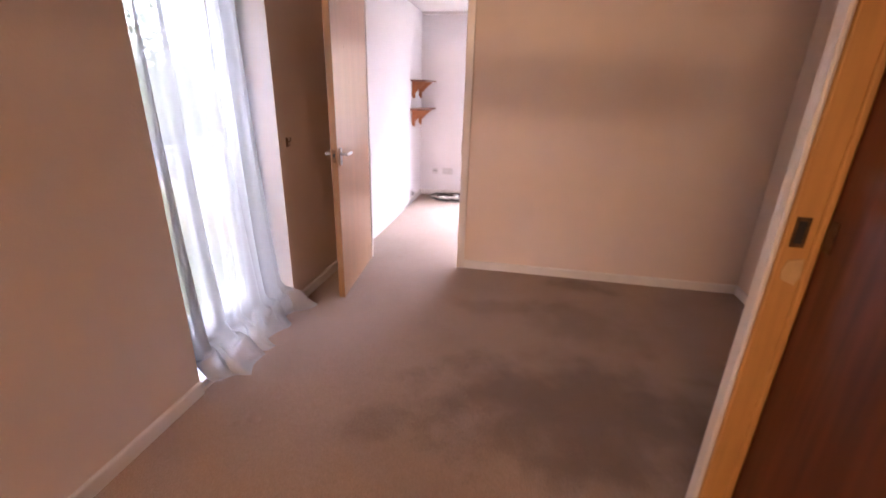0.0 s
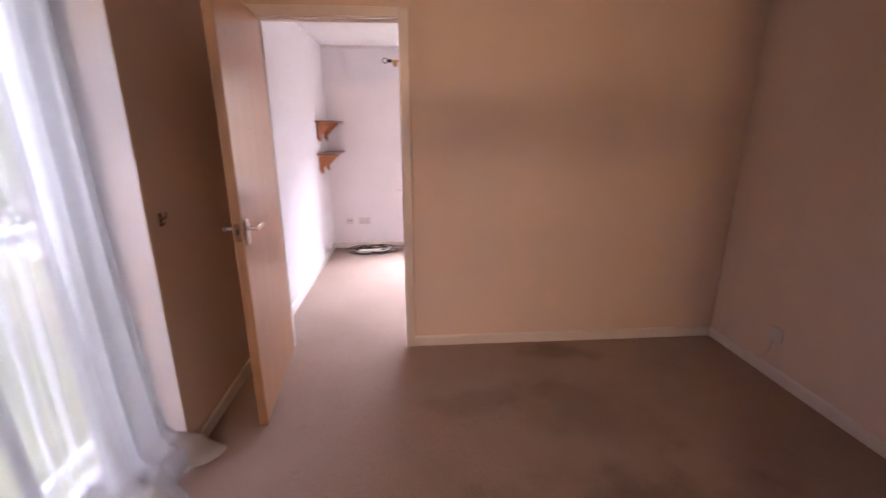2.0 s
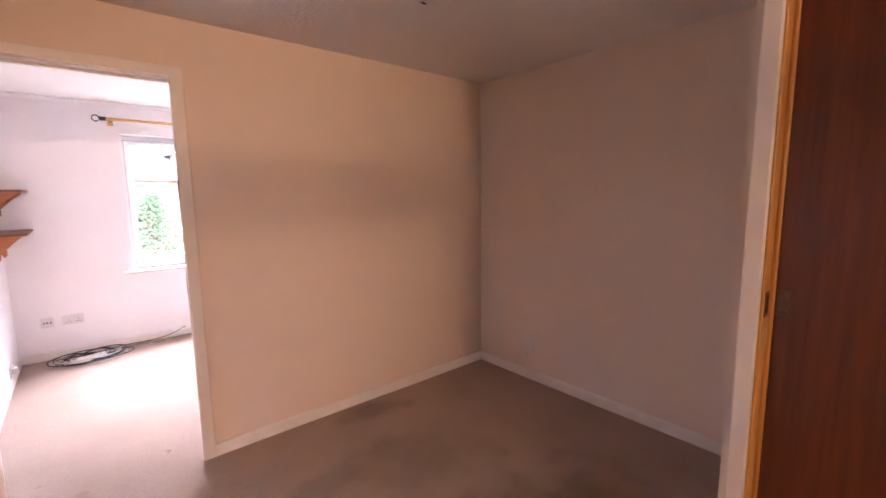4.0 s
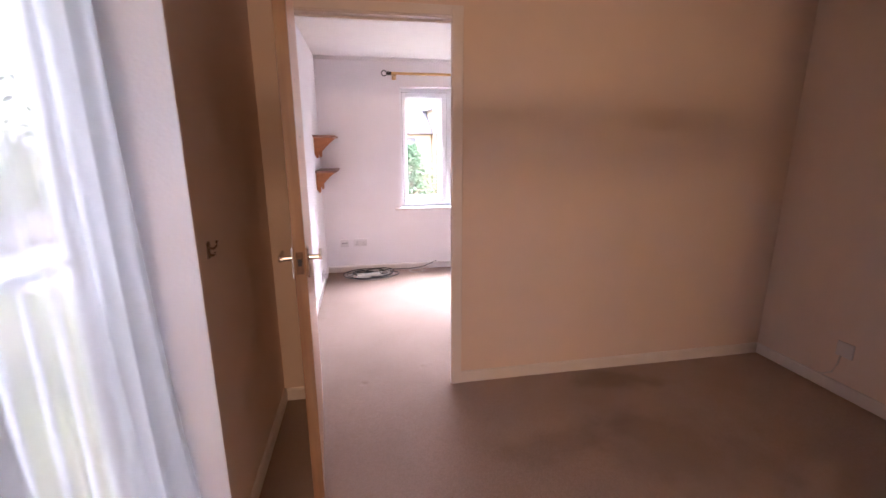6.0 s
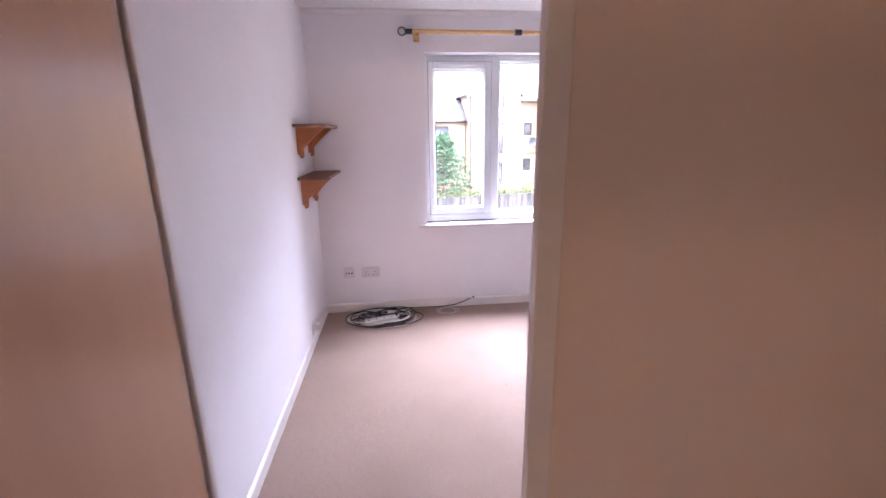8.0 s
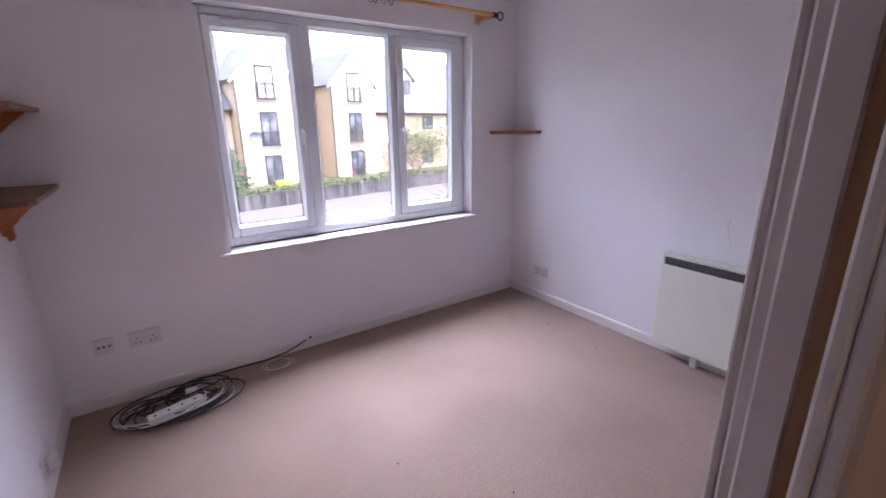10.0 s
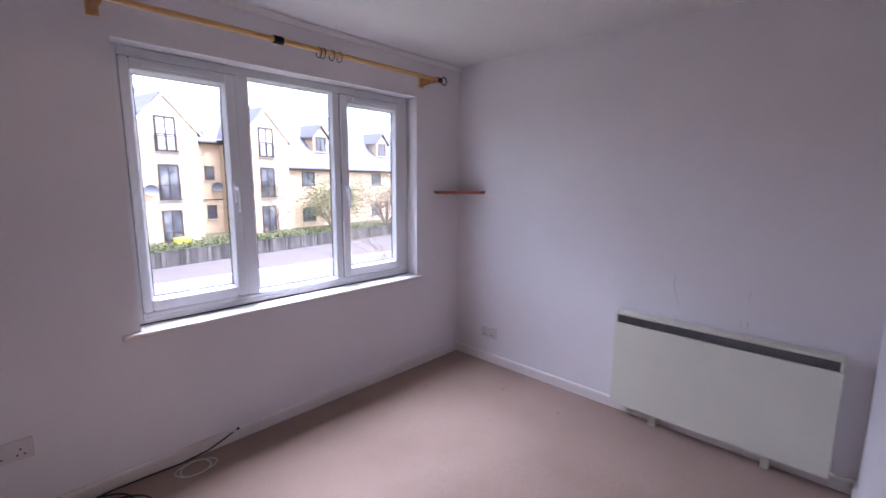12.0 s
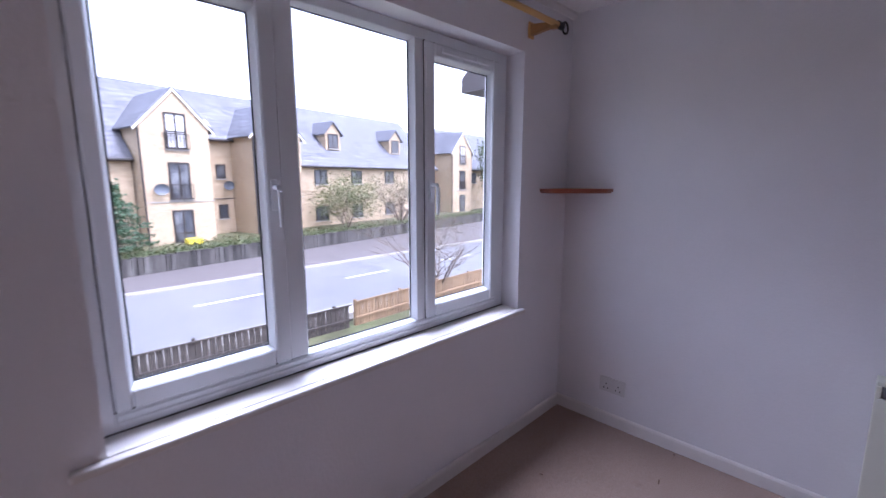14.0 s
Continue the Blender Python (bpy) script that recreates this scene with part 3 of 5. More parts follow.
def lever_set(parent, u, v, side, z):
    """Backplate and lever on one face of a door leaf; local u runs along the leaf, v is the face."""
    s = side
    plate = part("backplate", boxed(u - 0.021, u + 0.021, min(v, v + s * 0.009), max(v, v + s * 0.009), z - 0.060, z + 0.052, bevel=0.003, seg=2), CHROME, parent, "chrome backplate")
    bm = bmesh.new()
    tube(bm, [(u, v + s * 0.008, z + 0.012), (u, v + s * 0.05, z + 0.012)], 0.0095, 12)
    box(bm, u - 0.095, u + 0.011, min(v + s * 0.043, v + s * 0.054), max(v + s * 0.043, v + s * 0.054), z + 0.002, z + 0.022, bevel=0.003, seg=2)
    part("lever_handle", bm, CHROME, plate, "flat chrome lever")
    part("keyhole", tubed([(u, v + s * 0.0085, z - 0.035), (u, v + s * 0.0095, z - 0.035)], 0.004, 8), DARK_HOLE, plate)


def door_leaf(name, label, at, width, mat, edge):
    """A flush door: hinged at local origin, running along local x, 40 mm thick in local y."""
    t = thing(name, label, "door", kind="structure", at=at)
    z0, z1 = 0.008, 1.988
    part("door_panel", boxed(0.0, width - 0.007, -0.02, 0.02, z0, z1, bevel=0.0015), mat, t)
    part("edge_lipping", boxed(width - 0.0068, width, -0.0205, 0.0205, z0, z1, bevel=0.001), edge, t, "solid wood door edge")
    lever_set(t, width - 0.055, 0.0205, 1, 0.98)
    lever_set(t, width - 0.055, -0.0205, -1, 0.98)
    lp = part("latch_plate", boxed(width, width + 0.002, -0.012, 0.012, 0.945, 1.025, bevel=0.0008), BRONZE, t, "dull brown latch plate")
    part("latch_bolt", boxed(width + 0.002, width + 0.0035, -0.007, 0.007, 0.975, 1.0), DARK_HOLE, lp)
    for u, z in ((width - 0.24, 1.62), (width - 0.33, 1.42), (width - 0.2, 1.79)):
        part("screw_hole", tubed([(u, 0.0195, z), (u, 0.0208, z)], 0.003, 8), DARK_HOLE, t)
    for z in (0.23, 1.0, 1.75):
        part("hinge", tubed([(-0.004, -0.024, z - 0.05), (-0.004, -0.024, z + 0.05)], 0.006, 8), BRONZE, t, "small butt hinge")
    return t


hx, hy, ex, ey = -0.7665, 0.004, -0.694, -0.772
open_angle = math.degrees(math.atan2(ey - hy, ex - hx))
door_leaf("door_1", "pale wood flush door standing open with chrome lever handles", pose(hx, hy, 0, 0, 0, open_angle), math.hypot(ex - hx, ey - hy), VENEER, LIPPING)
hall_door = thing("door_2", "dark varnished wooden door standing just ajar to the hall", "door", kind="structure", at=pose(HALL0 + 0.096, H1 - 0.006, 0, 0, 0, -91))
part("door_panel", boxed(0.0, 0.745, -0.02, 0.02, 0.008, 1.985, bevel=0.003), BROWN_DOOR, hall_door)
part("latch_plate", boxed(0.008, 0.038, -0.024, -0.0205, 1.06, 1.135, bevel=0.001), BRONZE, hall_door, "tarnished latch plate")

# ---- french window with its voile curtain ----
fw = thing("window_1", "white glazed french window with a low threshold", "window", kind="structure")
FX0, FX1 = LEFT - 0.27, LEFT - 0.20


def yz_bars(bm, y0, y1, z0, z1, x0, x1, w, bot, bevel=0.004):
    box(bm, x0, x1, y0, y0 + w, z0, z1, bevel)
    box(bm, x0, x1, y1 - w, y1, z0, z1, bevel)
    box(bm, x0, x1, y0 + w, y1 - w, z0, z0 + bot, bevel)
    box(bm, x0, x1, y0 + w, y1 - w, z1 - w, z1, bevel)


bm = bmesh.new()
yz_bars(bm, FD0 + 0.002, FD1 - 0.002, 0.0, FDTOP - 0.002, FX0, FX1, 0.05, 0.06)
part("window_frame", bm, UPVC, fw)
bm = bmesh.new()
yz_bars(bm, FD0 + 0.054, FD1 - 0.054, 0.063, FDTOP - 0.055, FX0 + 0.01, FX1 + 0.012, 0.075, 0.09)
sash = part("door_sash", bm, UPVC, fw)
pane = part("pane", boxed(FX0 + 0.03, FX0 + 0.036, FD0 + 0.12, FD1 - 0.12, 0.14, FDTOP - 0.12), GLASS, fw)
pane.visible_shadow = False
hb = bmesh.new()
box(hb, FX1 + 0.012, FX1 + 0.022, FD0 + 0.095, FD0 + 0.125, 0.86, 1.06, bevel=0.003)
tube(hb, [(FX1 + 0.02, FD0 + 0.11, 1.0), (FX1 + 0.065, FD0 + 0.11, 1.0), (FX1 + 0.07, FD0 + 0.115, 0.98), (FX1 + 0.07, FD0 + 0.12, 0.86)], 0.009, 8)
part("handle", hb, BRONZE, sash, "dark metal lever handle")
part("window_sill", boxed(FX1 - 0.005, LEFT - 0.02, FD0 + 0.002, FD1 - 0.002, -0.003, 0.03, bevel=0.004), UPVC, fw, "white threshold board")


def curtain():
    t = thing("curtain", "white sheer voile curtain pooling on the carpet", "curtain")
    n, m = 320, 84
    verts, faces = [], []
    y0, y1 = FD0 + 0.045, FD1 - 0.045
    tips = ((0.03, 0.04, 0.05), (0.20, 0.150, 0.03), (0.33, 0.135, 0.05), (0.46, 0.125, 0.02), (0.62, 0.05, 0.06), (0.74, 0.095, 0.00), (0.97, 0.085, 0.095))    # where the hem runs out over the carpet
    for i in range(n + 1):
        s = i / n
        turn = 2 * math.pi * (6.0 * s + 0.5 * math.sin(s * 7.0) + 0.18 * math.sin(s * 19.0) + 0.1)
        reach = fan = 0.0
        for at_, out_, side_ in tips:
            w = max(0.0, 1 - abs(s - at_) / 0.11)
            reach, fan = max(reach, out_ * w ** 0.7), fan + side_ * w
        ragged = 0.5 + 0.5 * math.sin(s * 41 + 2.2 * math.sin(s * 17))
        for k in range(m + 1):
            h = k / m
            z = 2.03 * (1 - h ** 0.8)
            low = max(0.0, 1 - z / 0.19)
            wide = 0.45 + 0.75 * h
            drift = 0.9 * math.sin(h * 2.4 + s * 4) * h
            x = LEFT - 0.105 + wide * (0.030 * math.cos(turn + drift) + 0.008 * math.sin(s * 90 + 2.1 * h)) + 0.012 * math.sin(s * 13 + 0.8 * h)
            y = y0 + (y1 - y0) * s + 0.034 * wide * math.sin(turn + drift + 0.5) + 0.03 * h * (s - 0.5)
            x -= 0.075 * max(0.0, (s - 0.90) / 0.10) ** 1.5 * (1 - low)
            x += 0.045 * h ** 3 * (1 - low)          # the weight of the hem pulls the cloth into the room
            # the last of the cloth breaks over the threshold and lies crumpled on the floor
            x += low ** 1.1 * (0.095 + reach + 0.018 * ragged * low)
            y += low ** 1.4 * (fan + 0.022 * math.sin(s * 31 + 6 * low) + 0.010 * math.sin(s * 67 - 9 * low))
            y = min(max(y, FD0 + 0.012), FD1 + 0.09 if x > LEFT + 0.03 else FD1 - 0.018)
            crease = abs(math.sin(s * 27 + 5.0 * low + 1.6 * math.sin(s * 11)))
            fold = abs(math.sin(low * 9.0 + 3.0 * math.sin(s * 15)))
            heap = 0.055 * math.sin(math.pi * min(1, low * 1.05)) ** 2 * (0.25 + crease) + 0.028 * low * (1 - low) * (1 + math.sin(s * 53 + 11 * low)) + 0.016 * low * fold * (1 - 0.5 * low)
            z = z * (1 - 0.78 * low) + heap + 0.004
            if x < LEFT - 0.005:
                z = max(z, 0.036)
            verts.append((x, y, z))
    for i in range(n):
        for k in range(m):
            a = i * (m + 1) + k
            faces.append((a, a + 1, a + m + 2, a + m + 1))
    me = bpy.data.meshes.new("cloth")
    me.from_pydata(verts, [], faces)
    me.materials.append(SHEER)
    me.shade_smooth()
    ob = new("cloth", me)
    ob.parent = t
    part("curtain_wire", tubed([(LEFT - 0.085, FD0 + 0.003, 2.03), (LEFT - 0.085, FD1 - 0.003, 2.03)], 0.004, 6), PLASTIC, t, "white net-curtain wire")
    return t


curtain()


def balcony_guard():
    t = thing("balcony_guard", "pale metal guard rail outside the french window", "railing")
    x = LEFT - 0.36
    for z, r in ((1.06, 0.006), (0.10, 0.006)):
        part("rail", tubed([(x, FD0 - 0.06, z), (x, FD1 + 0.06, z)], r, 8), UPVC, t)
        for y in (FD0 - 0.05, FD1 + 0.05):
            part("bracket", tubed([(x, y, z), (LEFT - 0.301, y, z)], 0.009, 6), UPVC, t)


balcony_guard()


def curtain_pole(name, label, at, length, brackets, joint=None, rings=()):
    """A wooden pole along local x with black end caps and ring finials; the wall is on the +y side."""
    t = thing(name, label, "curtain pole", at=at)
    part("pole", tubed([(0, 0, 0), (length, 0, 0)], 0.0135, 14), POLE_WOOD, t, smooth=False)
    for x, s in ((0, -1), (length, 1)):
        cap = part("end_cap", tubed([(x - s * 0.03, 0, 0), (x + s * 0.012, 0, 0), (x + s * 0.016, 0, 0)], [0.0175, 0.0175, 0.012], 14), BLACK_METAL, t, "black metal end cap")
        part("finial_ring", ring((x + s * 0.042, 0, 0), 0.026, 0.005, "y"), BLACK_METAL, cap, "black open ring finial", smooth=True)
    for x in brackets:
        b = bmesh.new()
        prism(b, [(x - 0.012, 0.012, -0.022), (x - 0.012, 0.012, 0.004), (x - 0.012, 0.118, 0.018), (x - 0.012, 0.118, -0.032)], (0.024, 0, 0))
        box(b, x - 0.012, x + 0.012, -0.02, 0.0125, -0.03, -0.012, bevel=0.003)
        br = part("bracket", b, BRACKET_WOOD, t, "wooden wall bracket")
        part("bracket_plate", boxed(x - 0.022, x + 0.022, 0.118, 0.128, -0.045, 0.03, bevel=0.003), POLE_WOOD, br)
    if joint is not None:
        part("joint_collar", tubed([(joint - 0.025, 0, 0), (joint + 0.025, 0, 0)], 0.02, 14), BLACK_METAL, t, "black joint collar")
    for x in rings:
        part("curtain_ring", ring((x, 0, -0.012), 0.027, 0.0032, "x", 20, 6), BLACK_METAL, t, "loose dark curtain ring")
    return t


curtain_pole("curtain_pole", "yellow pine curtain pole with black ring finials over the french window", pose(LEFT + 0.128, -1.95, 2.13, 0, 0, 90), 1.06, (0.1, 0.99))
curtain_pole("curtain_pole", "yellow pine curtain pole with black collar and loose rings", pose(-0.165, FAR - 0.128, 2.122), 1.965, (0.065, 1.90), 0.79, (1.02, 1.045, 1.10, 1.15))

# coat hook
hook = thing("coat_hook", "small dark bronze coat hook screwed to the wall", "hook", at=pose(LEFT, -0.868, 1.07))
part("hook_plate", boxed(0.0, 0.004, -0.011, 0.011, -0.030, 0.024, bevel=0.0015), BRONZE, hook)
part("prong", tubed([(0.003, 0, 0.006), (0.016, 0, 0.0), (0.026, 0, 0.010), (0.028, 0, 0.026)], [0.004, 0.004, 0.0035, 0.005], 8), BRONZE, hook)
part("prong", tubed([(0.003, 0, -0.014), (0.012, 0, -0.022), (0.018, 0, -0.018), (0.019, 0, -0.010)], [0.004, 0.0035, 0.003, 0.004], 8), BRONZE, hook)

# bare ceiling rose
rose = thing("ceiling_rose", "bare ceiling rose with its cover and lamp removed", "ceiling rose", at=pose(0.845, -0.93, CEIL))
part("base", tubed([(0, 0, 0.001), (0, 0, -0.008), (0, 0, -0.010)], [0.034, 0.034, 0.026], 20), PLASTIC, rose)
part("terminal_block", boxed(-0.008, 0.008, -0.018, 0.018, -0.022, -0.0095, bevel=0.002), PLASTIC, rose)
for dx, dy in ((-0.045, -0.052), (0.045, 0.052)):
    part("screw_hole", boxed(dx - 0.02, dx + 0.02, dy - 0.006, dy + 0.006, -0.003, 0.0005, bevel=0.001), DARK_HOLE, rose, "dark screw slot")


def socket(name, label, at, gangs, kind="power"):
    """A wall plate in the local x-z plane, facing local -y."""
    t = thing(name, label, "wall socket", at=at)
    w = 0.146 if gangs == 2 else 0.086
    part("face_plate", boxed(-w / 2, w / 2, -0.010, 0.0, -0.043, 0.043, bevel=0.003, seg=2), PLASTIC, t)
    if kind == "power":
        for g in range(gangs):
            cx = (-0.034 + 0.068 * g) if gangs == 2 else 0
            for dx, dz in ((0, 0.012), (-0.011, -0.011), (0.011, -0.011)):
                part("pin_hole", boxed(cx + dx - 0.003, cx + dx + 0.003, -0.0112, -0.0095, dz - 0.0035 - 0.008, dz + 0.0035 - 0.008), DARK_HOLE, t)
            part("rocker_switch", boxed(cx - 0.006 + 0.018, cx + 0.006 + 0.018, -0.0135, -0.0095, 0.016, 0.034, bevel=0.001), PLASTIC, t)
    elif kind == "aerial":
        for dx in (-0.022, 0.0, 0.022):
            part("aerial_hole", tubed([(dx, -0.0095, 0.0), (dx, -0.0125, 0.0)], 0.0065, 10), DARK_HOLE, t)
    return t


socket("wall_socket", "single white aerial outlet with three dark holes", pose(-0.702, FAR, 0.335), 1, "aerial")
socket("wall_socket", "double white power socket above the skirting", pose(-0.527, FAR, 0.335), 2)
socket("wall_socket", "double white power socket near the corner", pose(RIGHT, 2.20, 0.24, 0, 0, -90), 2)
low = socket("wall_socket", "low white socket box just above the skirting", pose(LEFT_B, 2.02, 0.125, 0, 0, 90), 2)
part("plug", boxed(-0.03, 0.012, -0.05, -0.011, -0.03, 0.02, bevel=0.006, seg=2), PLASTIC, low, "white plug")
fused = socket("wall_socket", "white fused outlet with a drooping white flex", pose(RIGHT, -0.523, 0.265, 0, 0, -90), 1, "blank")
flex = [(-0.012, -0.012, -0.04), (-0.016, -0.014, -0.09), (-0.035, -0.016, -0.15), (-0.075, -0.016, -0.182), (-0.10, -0.017, -0.188)]
part("flex", tubed(flex, 0.004, 6), CABLE_WHITE, fused, "white flex")


# ---- window of the far room ----
w2 = thing("window_2", "white three-light casement window with trickle vents", "window", kind="structure")


def glazing(x0, x1, z0, z1, y, parent):
    """Sloping glazing bead and black gasket round a pane."""
    bm = bmesh.new()
    d = 0.022
    for a, b, c, e in (((x0, z0), (x1, z0), (1, 1), (-1, 1)), ((x1, z0), (x1, z1), (-1, 1), (-1, -1)), ((x1, z1), (x0, z1), (-1, -1), (1, -1)), ((x0, z1), (x0, z0), (1, -1), (1, 1))):
        w = 0.011
        v = [bm.verts.new(p) for p in ((a[0], y, a[1]), (b[0], y, b[1]), (b[0] + e[0] * w, y + d, b[1] + e[1] * w), (a[0] + c[0] * w, y + d, a[1] + c[1] * w))]
        bm.faces.new(v)
    part("glazing_bead", bm, UPVC, parent)
    bm = bmesh.new()
    frame_bars(bm, x0 + 0.008, x1 - 0.008, z0 + 0.008, z1 - 0.008, y + d + 0.0005, y + d + 0.004, 0.007, 0.007, 0.007, 0.007, 0.0)
    part("gasket", bm, DARK_HOLE, parent, "black rubber gasket")


YF0, YF1 = FAR + 0.105, FAR + 0.160
# dark strips painted where shadow gaps fall round casements and behind the sill
GAP_SHADE = material("grey_black_gap_shade", (0.035, 0.035, 0.04), 0.6, vary=0.2)
bm = bmesh.new()
frame_bars(bm, W0 + 0.001, W1 - 0.001, 0.715, WZ1 - 0.001, YF0, YF1, 0.035, 0.062, 0.062, 0.045)
box(bm, 0.487, 0.553, YF0, YF1, 0.777, WZ1 - 0.046, 0.004)
box(bm, 1.075, 1.122, YF0, YF1, 0.777, WZ1 - 0.046, 0.004)
part("window_frame", bm, UPVC, w2)
for x0, x1, hxp in ((-0.014, 0.486, 0.455), (1.123, 1.632, 1.15)):
    bm = bmesh.new()
    frame_bars(bm, x0, x1, 0.778, WZ1 - 0.047, YF0 - 0.014, YF1 - 0.01, 0.055 if x0 > 0 else 0.041, 0.056 if x0 < 1 else 0.06, 0.056, 0.056, 0.006)
    s = part("casement", bm, UPVC, w2)
    bm = bmesh.new()
    frame_bars(bm, x0 - 0.0018, x1 + 0.0018, 0.776, WZ1 - 0.045, YF0 - 0.0028, YF0 - 0.0004, 0.009, 0.009, 0.009, 0.009, 0.0)
    part("casement_gap_shade", bm, GAP_SHADE, s, "dark strip standing for the shaded gap round the casement")
    vent = part("trickle_vent", boxed(x0 + 0.09, x1 - 0.11, YF0 - 0.026, YF0 - 0.0145, 1.928, 1.95, bevel=0.003), UPVC, s, "white trickle vent")
    part("vent_slider", boxed(x1 - 0.20, x1 - 0.17, YF0 - 0.03, YF0 - 0.026, 1.932, 1.946, bevel=0.001), UPVC, s)
    hb = bmesh.new()
    box(hb, hxp - 0.012, hxp + 0.012, YF0 - 0.024, YF0 - 0.0142, 1.30, 1.40, bevel=0.003)
    tube(hb, [(hxp, YF0 - 0.02, 1.375), (hxp, YF0 - 0.05, 1.375), (hxp, YF0 - 0.058, 1.36), (hxp, YF0 - 0.058, 1.25)], [0.009, 0.009, 0.009, 0.007], 8)
    part("handle", hb, UPVC, s, "white casement handle")
    glazing(x0 + (0.041 if x0 < 0 else 0.055), x1 - (0.056 if x0 < 1 else 0.06), 0.834, WZ1 - 0.103, YF0 - 0.002, s)
    p = part("pane", boxed(x0 + 0.04, x1 - 0.054, FAR + 0.134, FAR + 0.140, 0.83, WZ1 - 0.1), GLASS, w2)
    p.visible_shadow = False
glazing(0.553, 1.075, 0.777, WZ1 - 0.046, YF0 + 0.006, w2)
p = part("pane", boxed(0.5525, 1.0755, FAR + 0.134, FAR + 0.140, 0.776, WZ1 - 0.0455), GLASS, w2)
p.visible_shadow = False
bm = bmesh.new()
prism(bm, [(W0 + 0.001, YF0 - 0.0005, 0.7015), (W0 + 0.001, YF0 - 0.0005, 0.719), (W0 + 0.001, FAR - 0.001, 0.719), (W0 + 0.001, FAR - 0.001, 0.7015)], (W1 - W0 - 0.002, 0, 0))
box(bm, W0 - 0.075, W1 + 0.03, FAR - 0.034, FAR - 0.001, 0.694, 0.719, bevel=0.008, seg=2)
part("window_sill", bm, GLOSS, w2, "white gloss window board")
part("sill_shadow_line", boxed(W0 + 0.002, W1 - 0.002, YF0 - 0.004, YF0 - 0.0008, 0.7193, 0.7235), GAP_SHADE, w2, "dark strip standing for the shadow line behind the window board")
for z in (0.745, 0.765):
    part("frame_step", boxed(W0 + 0.04, W1 - 0.064, YF0 - 0.005, YF0 - 0.0006, z - 0.005, z + 0.005, bevel=0.002), UPVC, w2)
bm = bmesh.new()
box(bm, W0 - 0.018, W1 + 0.043, FAR + 0.17, FAR + 0.34, 0.655, 0.695, bevel=0.004)
part("outer_sill", bm, UPVC, w2)


# ---- shelves ----
def bracket_shelf(name, z, label):
    """A board along the side wall on two cut-out brackets with a stepped foot."""
    t = thing(name, label, "wall shelf", group="bracket shelves", at=pose(LEFT_B, 1.95, z))
    L, D = 0.597, 0.20
    bm = bmesh.new()
    prism(bm, [(0.001, 0, -0.019), (D - 0.02, 0, -0.019), (D, 0.02, -0.019), (D, L, -0.019), (0.001, L, -0.019)], (0, 0, 0.019))
    bmesh.ops.bevel(bm, geom=list(bm.edges), offset=0.002, segments=1, affect="EDGES")
    part("board", bm, SHELF_TOP, t, "thin red-brown dusty shelf board")
    curve = [(0.168 - 0.118 * f - 0.006 * math.sin(math.pi * f), -0.030 - 0.112 * f) for f in np.linspace(0, 1, 9)]
    outline_ = [(0.001, -0.0195), (0.172, -0.0195)] + curve + [(0.040, -0.150), (0.040, -0.196), (0.034, -0.208), (0.016, -0.212), (0.012, -0.19), (0.001, -0.186)]
    for y in (0.085, 0.44):
        b = bmesh.new()
        prism(b, [(px, y, pz) for px, pz in outline_], (0, 0.018, 0))
        part("bracket", b, PINE, t, "orange pine bracket")
    part("back_rail", boxed(0.001, 0.016, 0.1035, 0.4395, -0.078, -0.0195, bevel=0.002), PINE, t)
    return t


bracket_shelf("wall_shelf", 1.495, "thin wooden shelf on two orange pine brackets")
bracket_shelf("wall_shelf", 1.168, "thin wooden shelf on two orange pine brackets")
corner = thing("corner_shelf", "small red-brown corner shelf with a moulded edge", "corner shelf", at=pose(RIGHT, FAR, 1.345))
bm = bmesh.new()
outline = [(-0.001, -0.001), (-0.28, -0.001), (-0.282, -0.07), (-0.075, -0.284), (-0.001, -0.282)]
prism(bm, [(x, y, -0.012) for x, y in outline], (0, 0, 0.016))
prism(bm, [(x * 0.96, y * 0.96, -0.019) for x, y in outline], (0, 0, 0.006))
part("board", bm, MAHOGANY, corner)


# ---- storage heater ----
heater = thing("storage_heater", "cream slimline storage heater with a grey top grille", "heater", at=pose(RIGHT, 0.165, 0))
HW, HX = 1.02, -0.095
bm = bmesh.new()
box(bm, HX, HX + 0.012, 0.0, HW, 0.075, 0.592, bevel=0.004, seg=2)
box(bm, HX + 0.0125, -0.012, 0.004, HW - 0.004, 0.08, 0.585)
part("body", bm, HEATER_PAINT, heater)
bm = bmesh.new()
box(bm, HX, -0.012, 0.0, HW, 0.640, 0.657, bevel=0.004, seg=2)
box(bm, HX, -0.012, 0.0, 0.016, 0.5925, 0.6395, bevel=0.002)
box(bm, HX, -0.012, HW - 0.016, HW, 0.5925, 0.6395, bevel=0.002)
part("top_cover", bm, HEATER_PAINT, heater)
part("grille_back", boxed(HX + 0.014, HX + 0.02, 0.0165, HW - 0.0165, 0.5925, 0.6395), GREY_GRILLE, heater, "dark grey grille")
slat_mesh = mesh_of("grille_slat", boxed(HX + 0.002, HX + 0.0135, -0.002, 0.002, 0.5935, 0.6385), GREY_GRILLE)
for i in range(80):
    s = new("grille_slat", slat_mesh)
    s.location = (0, 0.024 + i * (HW - 0.048) / 79, 0)
    s.parent = heater
for y in (0.235, 0.775):
    part("foot", boxed(HX + 0.03, HX + 0.07, y - 0.020, y + 0.020, -0.001, 0.0785, bevel=0.003), HEATER_PAINT, heater, "short cream foot")
part("wall_bracket", boxed(-0.0118, -0.0005, 0.1, HW - 0.1, 0.3, 0.5), HEATER_PAINT, heater)
